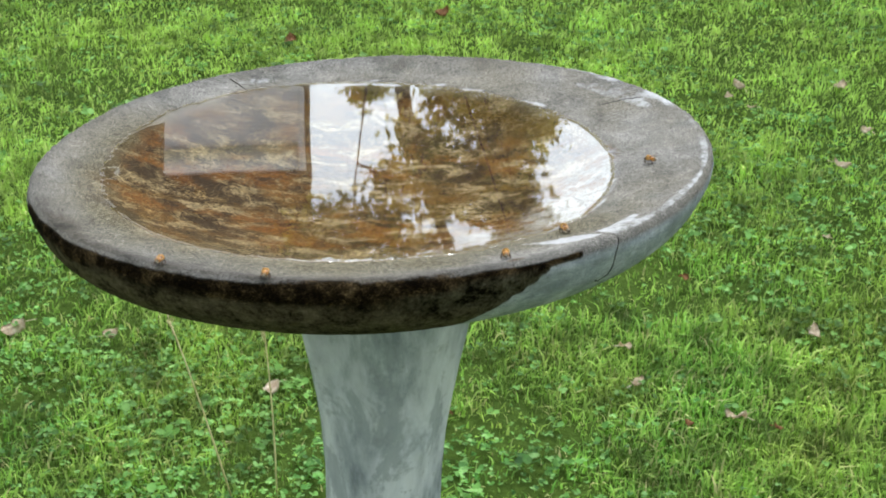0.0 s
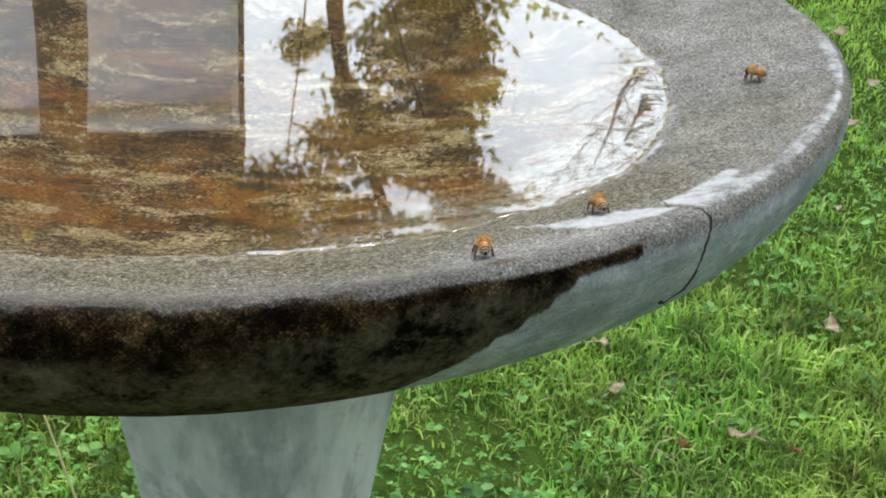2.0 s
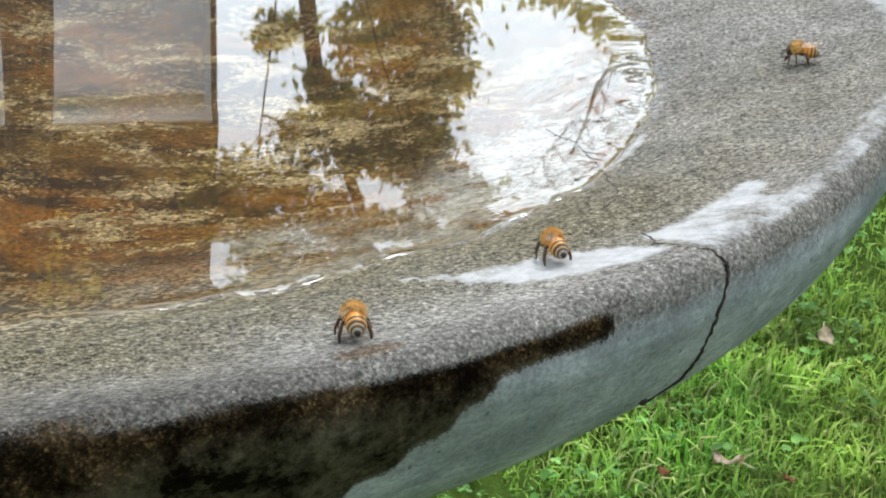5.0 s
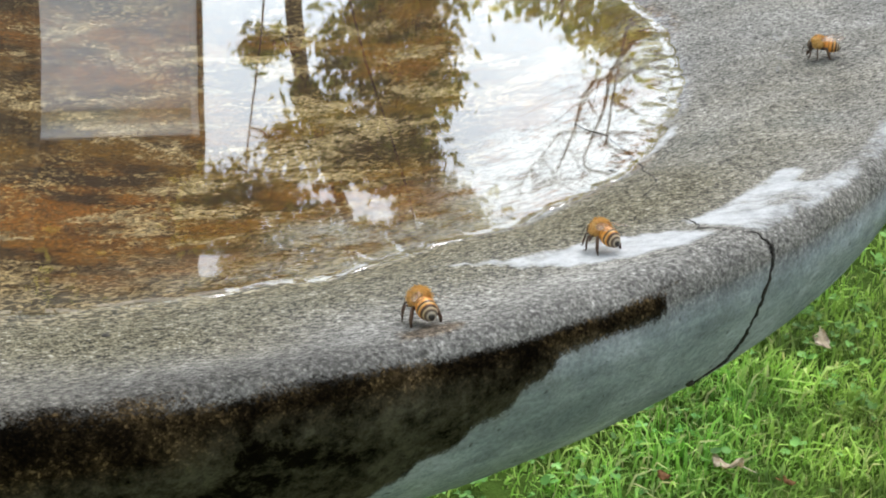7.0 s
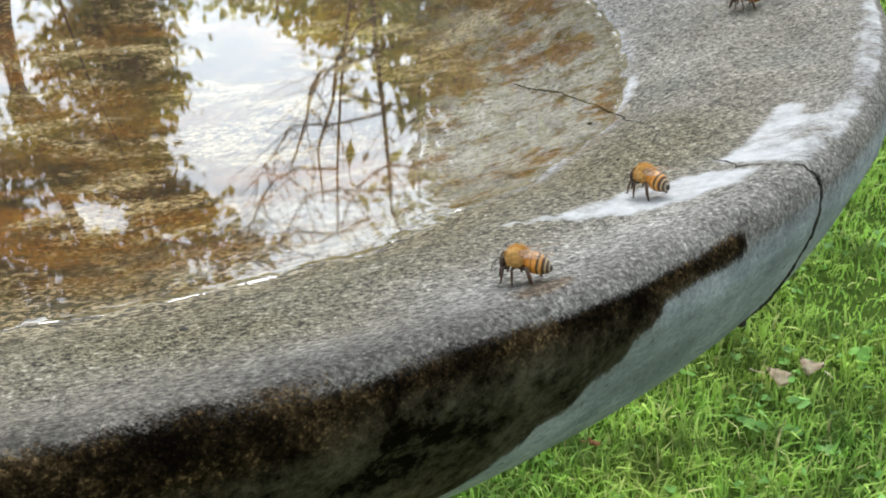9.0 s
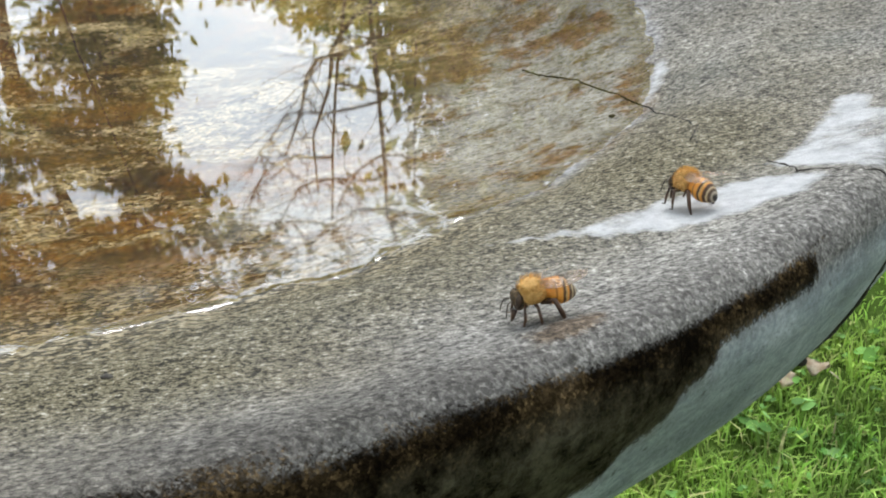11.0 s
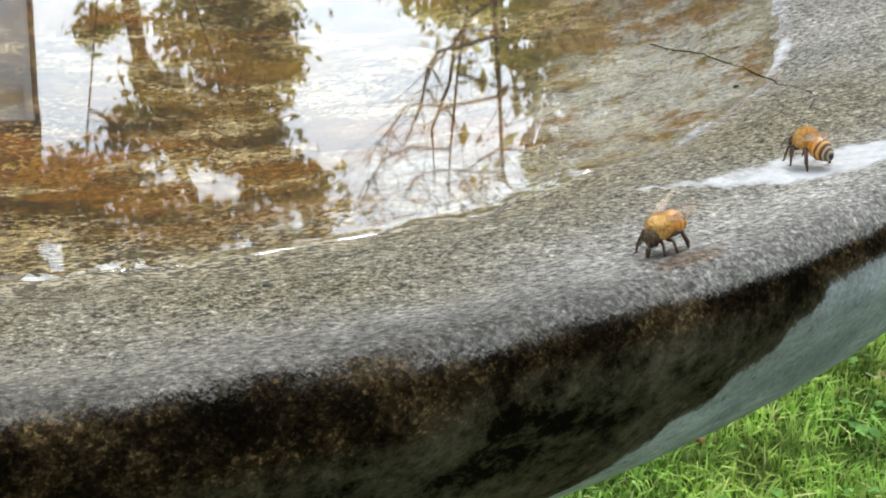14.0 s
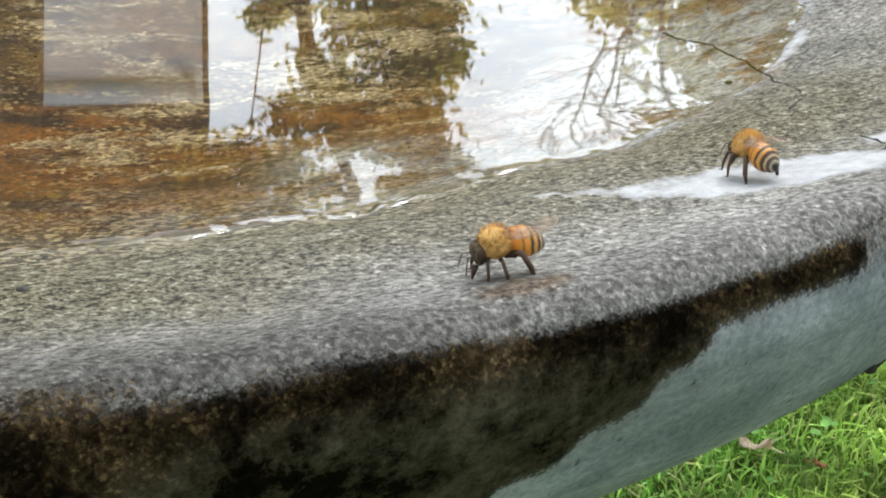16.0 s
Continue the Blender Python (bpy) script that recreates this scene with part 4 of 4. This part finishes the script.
        for size, rz, ry in ((8.0, 12, 13), (5.8, 22, 8)):
            bm = bmesh.new()
            top = []
            for i in range(9):
                u = i / 8
                wide = size * 0.17 * math.sin(math.pi * min(1, 0.08 + 0.86 * u)) ** 0.6
                top.append((-u * size * MM, wide * 1.25 * MM, -wide * 0.55 * MM))
            up = [bm.verts.new((p[0], s * (p[1] - 0.1 * MM), 0.02 * MM)) for p in top]
            lo = [bm.verts.new((p[0], s * p[2], 0.0)) for p in top]
            for i in range(8):
                bm.faces.new((up[i], up[i + 1], lo[i + 1], lo[i]))
            bmesh.ops.solidify(bm, geom=bm.faces[:], thickness=0.03 * MM)
            bmesh.ops.transform(bm, matrix=pose(1.2 * MM, s * 0.9 * MM, 6.2 * MM, -s * 36, ry, -s * rz), verts=bm.verts[:])
            part("wing", bm, WING, bee, "translucent amber wing")
    return bee


def make_pebble(x, y, size, material, seed, label):
    """A flattened uneven bit of stone on the rim."""
    bm = ellipsoid(bmesh.new(), (0, 0, size * 0.18), (size * 0.4, size * 0.3, size * 0.15), seg=12, rings=8)
    for v in bm.verts:
        v.co *= 1 + 0.25 * noise.noise(v.co / size * 2.2 + Vector((seed, 0, 0)))
    me = bpy.data.meshes.new("pebble")
    bm.to_mesh(me)
    bm.free()
    me.materials.append(material)
    ob = new("pebble", me)
    ob.matrix_basis = pose(x, y, rim_height(x, y) - size * 0.04, 0, 0, 40 * seed)
    return tagged(ob, label, "pebble", "specks on the rim")


def rim_height(x, y):
    """The height of the bowl's top face at a place."""
    dx = x - BX
    s = (y - BY - 0.101 * dx) / 1.033
    r = math.hypot(dx, s)
    p = np.array(PROFILE)
    k = int(np.argmax(p[:, 1]))
    return RIM_Z + 0.0233 * dx - 0.0133 * s + float(np.interp(r, p[: k + 1, 0], p[: k + 1, 1])) + float(bowl_offset(np.float64(r), np.float64(math.degrees(math.atan2(s, dx))), 0))


# bits of grit; the first is added in place of a dark damp spot
for i, (x, y, q) in enumerate([(0.0836, -0.2158, 0.0030), (0.180, -0.078, 0.0030), (0.026, -0.238, 0.0026), (0.215, 0.075, 0.0022), (0.232, -0.055, 0.0018), (0.224, 0.03, 0.0016)]):
    make_pebble(x, y, q * 0.8, GRIT, i, "tiny dark speck on the concrete bowl")

bee_front = make_bee("amber honey bee with banded abdomen drinking on the stained front rim")
bee_lime = copy_thing(bee_front, pose(0.1775, -0.1645, 0.971))
bee_lime["label"] = "amber honey bee standing beside the white lime run on the rim"
bee_side = copy_thing(bee_front, pose(0.2390, -0.018, 0.97))
bee_side["label"] = "brown honey bee walking on the broad dry rim"
bee_left = copy_thing(bee_front, pose(-0.034, -0.2655, 0.97))
bee_left["label"] = "golden honey bee on the wet front rim above the black growth"
bee_far = copy_thing(bee_front, pose(-0.109, -0.2560, 0.966))
bee_far["label"] = "golden honey bee low on the outer rim of the bowl"


def standing(x, y, heading, lean=0.0, nose=0.0):
    return pose(x, y, rim_height(x, y) + 0.0002, 0, 0, heading) @ pose(0, 0, 0, lean, nose, 0)


# ---- the garden that the water mirrors ----
def box_part(name, lo, hi, material, parent, label=""):
    return part(name, box(bmesh.new(), lo, hi), material, parent, label)


def make_house():
    house = thing("house", "pale grey two-storey house with brown roof beyond the garden", "house", at=pose(-5.8, 22.0, 0.25, 0, 0, 19))
    wide, deep, high = 9.0, 8.0, 9.45
    box_part("wall", (-wide, 0, -0.4), (0, 0.25, high), SIDING, house)
    box_part("wall", (-wide, deep - 0.25, -0.4), (0, deep, high), SIDING, house)
    box_part("wall", (-0.25, 0.25, -0.4), (0, deep - 0.25, high), SIDING, house)
    box_part("wall", (-wide, 0.25, -0.4), (-wide + 0.25, deep - 0.25, high), SIDING, house)
    box_part("corner_board", (-0.10, -0.03, -0.4), (0.02, 0.0, high), TRIM, house, "white corner board")
    part("downspout", tube(bmesh.new(), [(0.05, -0.06, -0.3), (0.05, -0.06, high - 0.3), (0.05, -0.3, high - 0.05)], [0.045] * 3, 8), ROOFING, house, "brown downspout")
    box_part("frieze", (-wide, -0.04, high - 0.42), (-0.12, -0.002, high - 0.04), TRIM, house, "white frieze board under the eave")
    for wx in (-8.2, -6.4, -4.4, -2.2):
        for wz in (1.2, 4.1):
            win = box_part("window", (wx, -0.05, wz), (wx + 1.0, 0.0, wz + 1.6), TRIM, house, "white window frame")
            box_part("pane", (wx + 0.08, -0.06, wz + 0.08), (wx + 0.92, -0.052, wz + 0.77), GLASS, win)
            box_part("pane", (wx + 0.08, -0.06, wz + 0.84), (wx + 0.92, -0.052, wz + 1.52), GLASS, win)
    bm = bmesh.new()
    rise = 6.0
    v = [bm.verts.new(p) for p in ((-wide - 0.15, -0.02, high + 0.1), (0.12, -0.02, high + 0.1), (0.12, deep / 2, high + rise), (-wide - 0.15, deep / 2, high + rise), (-wide - 0.15, deep + 0.12, high), (0.12, deep + 0.12, high))]
    for f in ((0, 1, 2, 3), (3, 2, 5, 4), (1, 5, 2), (0, 3, 4)):
        bm.faces.new([v[i] for i in f])
    bmesh.ops.solidify(bm, geom=bm.faces[:], thickness=0.2)
    roof = part("roof", bm, ROOFING, house, "brown shingle roof")
    box_part("chimney", (-7.2, 3.4, high + 2.0), (-6.4, 4.2, high + 5.4), BRICK, roof)


def leaf_cloud(rng, clumps, count, size, spread):
    """Bent leaf quads round clump centres."""
    k = rng.randint(0, len(clumps), count)
    c = np.array(clumps)[k]
    p = c + rng.randn(count, 3) * spread * [1, 1, 0.75]
    s = size * (0.55 + 0.9 * rng.rand(count))
    a = rng.randn(count, 3)
    a /= np.linalg.norm(a, axis=1, keepdims=True)
    b = np.cross(a, rng.randn(count, 3))
    b /= np.linalg.norm(b, axis=1, keepdims=True)
    n = np.cross(a, b)
    s = s[:, None]
    v = np.stack([p - a * s, p + b * s * 0.42 + n * s * 0.12, p + a * s, p - b * s * 0.42 + n * s * 0.12], 1).reshape(-1, 3)
    o = np.arange(count)[:, None] * 4
    return v, np.concatenate([o + [0, 1, 3], o + [1, 2, 3]], 1).ravel(), np.full(count * 2, 3)


def make_tree(x, y, height, girth, crown, label, seed, leaves=5000, leaf=0.13, bare=0.0, lean=0.0, limbs=9, first=0.3, spread=0.4, tufts=30):
    """crown: centre height, radius across, radius up."""
    rng = np.random.RandomState(seed)
    tree = thing("tree", label, "tree", "garden trees", at=Matrix.Translation((x, y, float(ground_z(x, y)) - 0.1)))
    bm = bmesh.new()
    way, rad = [], []
    for i in range(17):
        t = i / 16
        way.append((lean * t * t * height * 0.3 + (0.22 if girth > 0.1 else 0.2) * math.sin((5 if girth > 0.1 else 7) * t + seed) + 0.10 * math.sin(13 * t + 2 * seed), 0.12 * math.sin(2.3 * t + 2 * seed), t * height))
        rad.append(girth * (1 - 0.88 * t) * (1.35 if i == 0 else 1))
    tube(bm, way, rad, 9)
    trunk = part("trunk", bm, BARK, tree)
    clumps = []
    for i in range(limbs):
        t = first + (0.95 - first) * (i + rng.rand() * 0.6) / limbs
        base = Vector(way[int(t * 16)]).lerp(Vector(way[min(16, int(t * 16) + 1)]), t * 16 % 1)
        a = i * 2.4 + rng.rand()
        reach = crown[1] * (0.55 + 0.5 * rng.rand()) * (1.0 if t < 0.75 else 0.6)
        up = reach * (0.35 + 0.5 * rng.rand())
        pts = [base]
        for j in range(1, 6):
            u = j / 5
            pts.append(base + Vector((math.cos(a) * reach * u + 0.12 * reach * rng.randn() * u, math.sin(a) * reach * u + 0.12 * reach * rng.randn() * u, up * u ** 1.2)))
        bm = tube(bmesh.new(), pts, [girth * 0.34 * (1 - t * 0.6) * (1 - 0.85 * j / 5) + (0.005 if bare else 0.012) for j in range(6)], 6)
        for p in pts[2:]:
            for _ in range(3 if bare else 1):
                q = p + Vector(rng.randn(3)) * reach * 0.2
                tube(bm, [p, p.lerp(q, 0.5) + Vector(rng.randn(3)) * 0.06, q + Vector((0, 0, reach * 0.15))], [0.007, 0.005, 0.003] if bare else [0.022, 0.014, 0.006], 4)
        part("limb", bm, BARK, tree)
        clumps += [tuple(p) for p in pts[3:]]
    if leaves:
        for _ in range(int(tufts * (1 - bare))):
            d = rng.randn(3)
            d /= np.linalg.norm(d)
            q = rng.rand() ** 0.4
            clumps.append((d[0] * crown[1] * q + lean * 0.2 * height, d[1] * crown[1] * q, crown[0] + d[2] * crown[2] * q))
        v, f, s = leaf_cloud(rng, clumps, leaves, leaf, spread)
        ob = joined("crown", v, f, s, FOLIAGE)
        ob.parent = tree
    return tree


def make_bare_tree(x, y):
    """Three thin curved stems with long bowed branches and a haze of twigs."""
    rng = random.Random(17)
    tree = thing("tree", "leafless tree with three thin curved stems and fine twigs", "tree", "garden trees", at=Matrix.Translation((x, y, float(ground_z(x, y)) - 0.1)))
    for s, (bend, tall, thick) in enumerate(((-0.35, 8.2, 0.022), (0.16, 8.6, 0.034), (0.75, 7.6, 0.018))):
        way = [Vector((0.06 * (s - 1) + bend * t ** 2.2 + 0.11 * math.sin(8 * t + 2 * s), 0.3 * (s - 1) * t, tall * t)) for t in (i / 14 for i in range(15))]
        stem = part("stem", tube(bmesh.new(), way, [thick * (1 - 0.85 * i / 14) for i in range(15)], 8), BARK, tree)
        for j in range(5):
            k = 8 + j
            side = (-1 if (j + s) % 3 else 1) * rng.uniform(0.5, 1.25)
            pts = [way[k] + Vector((side * (1 - (1 - u) ** 1.8), rng.uniform(-0.2, 0.2) * u, 0.75 * u ** 1.9 + 0.05 * math.sin(9 * u + j))) for u in (i / 8 for i in range(9))]
            bm = tube(bmesh.new(), pts, [0.015 * (1 - 0.8 * i / 8) for i in range(9)], 6)
            for p in pts[2:]:
                for _ in range(3):
                    d = Vector((rng.uniform(-0.5, 0.5), rng.uniform(-0.3, 0.3), rng.uniform(0.1, 0.6)))
                    tube(bm, [p, p + d * 0.5 + Vector((0.05, 0, -0.03)), p + d], [0.006, 0.004, 0.002], 4)
            part("branch", bm, BARK, stem)
        if s == 0:
            for low in ([(0.0, 4.35), (-0.22, 4.44), (-0.42, 4.50), (-0.50, 4.64), (-0.54, 4.92), (-0.66, 5.30)], [(0.0, 4.05), (-0.15, 4.16), (-0.30, 4.40), (-0.33, 4.75), (-0.45, 5.15), (-0.40, 5.6)]):
                pts = [Vector((px, -0.2, pz)) for px, pz in low]
                bm = tube(bmesh.new(), pts, [0.020, 0.019, 0.017, 0.015, 0.011, 0.006], 6)
                for p in pts[2:]:
                    for side in (-0.5, -0.25, 0.2):
                        d = Vector((side + rng.uniform(-0.1, 0.1), rng.uniform(-0.2, 0.2), rng.uniform(-0.08, 0.35)))
                        tube(bm, [p, p + d * 0.5 + Vector((0, 0, -0.03)), p + d], [0.004, 0.003, 0.0015], 4)
                part("branch", bm, BARK, stem)


make_house()

# the shade tree before the house, with its dark crown above the eave
make_tree(-4.85, 12.0, 13.0, 0.34, (10.4, 2.7, 2.4), "old broad shade tree with dense dark crown before the house", 1, 18000, 0.10, limbs=9, first=0.66, spread=0.5)
make_tree(-2.95, 15.0, 10.5, 0.16, (7.9, 0.45, 1.7), "slender leaning tree with olive autumn foliage", 2, 3200, 0.075, lean=0.45, limbs=8, first=0.42, spread=0.13, tufts=12)
make_tree(-1.70, 14.0, 10.0, 0.15, (6.2, 0.62, 3.0), "tall olive-leaved tree with sky showing through", 3, 8000, 0.075, limbs=9, first=0.3, spread=0.16, tufts=40)
make_tree(-2.80, 13.4, 10.0, 0.018, (8.0, 0.80, 1.8), "young tree with a high thin crown of olive leaves", 7, 6200, 0.07, lean=-0.04, limbs=8, first=0.60, spread=0.14, tufts=44)
make_tree(-1.95, 12.6, 10.0, 0.020, (7.7, 1.25, 1.1), "young tree with a high open crown of olive leaves", 9, 5200, 0.07, lean=0.30, limbs=8, first=0.66, spread=0.13, tufts=38)
make_bare_tree(0.62, 11.5)
make_tree(3.2, 11.0, 9.0, 0.30, (5.6, 2.1, 3.6), "dense dark green tree at the garden side", 5, 56000, 0.075, limbs=10, first=0.2, spread=0.38)
make_tree(3.95, 15.5, 11.0, 0.30, (6.0, 2.6, 4.6), "dense dark green tree at the garden side", 8, 40000, 0.11, limbs=9, first=0.15, spread=0.5)
make_tree(6.8, 13.0, 10.0, 0.32, (6.0, 3.0, 4.0), "dense dark green tree at the garden side", 6, 9000, 0.17, limbs=9, first=0.2, spread=0.6)
for i, (x, y, h) in enumerate([(-3.6, 27, 8.0), (-0.5, 26, 8.4), (1.1, 25, 8.7), (3.6, 26, 8.8)]):
    make_tree(x, y, h, 0.22, (h * 0.62, 1.6, h * 0.32), "bushy brown-green tree in the far row of woods", 20 + i, 11000, 0.12, limbs=7, first=0.15, spread=0.42)
# unseen trees, added to close the garden round and cut the sky fill
for i, (x, y) in enumerate([(-11, 2), (-9, -9), (2, -13), (10, -8), (12, 3), (-16, 12), (14, 16)]):
    make_tree(x, y, 9.5, 0.3, (6.2, 3.2, 3.2), "unseen leafy tree added round the lawn", 40 + i, 4500, 0.22, limbs=8, first=0.25, spread=0.7)


# ---- what moves ----
def motions():
    ax, ay = 0.1443, -0.2128
    walk(bee_front, [(t, standing(x, y, h, 0, n)) for t, x, y, h, n in (
        (0.0, 0.1390, -0.2110, 100, 0), (1.5, 0.1385, -0.2085, 103, 0), (2.5, 0.1400, -0.2080, 105, 0), (4.2, 0.1415, -0.2075, 104, 0), (6.5, ax, ay, 118, 0), (7.5, ax, ay, 121, 0),
        (8.0, ax, ay, 126, 0), (8.5, ax, ay, 138, 0), (9.0, ax, ay, 158, 0), (9.2, ax, ay, 164, 0), (10.2, ax, ay, 182, 2), (11.3, ax, ay, 200, 3), (12.0, ax, ay, 218, 4), (12.5, ax, ay, 229, 4),
        (13.5, ax, ay, 230, 4), (14.5, ax, ay, 227, 4), (15.0, ax, ay, 219, 4), (15.5, ax, ay, 211, 4), (16.0, ax, ay, 209, 4))])
    walk(bee_lime, [(t, standing(x, y, h)) for t, x, y, h in ((0.0, 0.1735, -0.1430, 128), (1.0, 0.1735, -0.1445, 122), (2.0, 0.1745, -0.1545, 116), (2.5, 0.1768, -0.1580, 114), (4.2, 0.1772, -0.1585, 114), (6.5, 0.1778, -0.1645, 127), (9.0, 0.1772, -0.1640, 130), (12.5, 0.1770, -0.1648, 126), (16.0, 0.1774, -0.1648, 127))])
    walk(bee_side, [(t, standing(x, y, h)) for t, x, y, h in ((0.0, 0.2275, 0.0165, 178), (1.0, 0.2305, 0.0185, 172), (2.0, 0.2363, 0.0110, 174), (2.5, 0.2412, 0.0010, 176), (3.5, 0.2424, -0.0060, 178), (6.5, 0.2405, -0.0085, 175), (8.0, 0.2400, -0.0095, 176), (9.2, 0.2355, -0.0160, 180), (16.0, 0.2355, -0.0160, 182))])
    walk(bee_left, [(0.0, standing(-0.014, -0.2805, 95)), (16.0, standing(-0.014, -0.2805, 97))])
    walk(bee_far, [(0.0, standing(-0.091, -0.2705, 80)), (16.0, standing(-0.091, -0.2705, 82))])


motions()
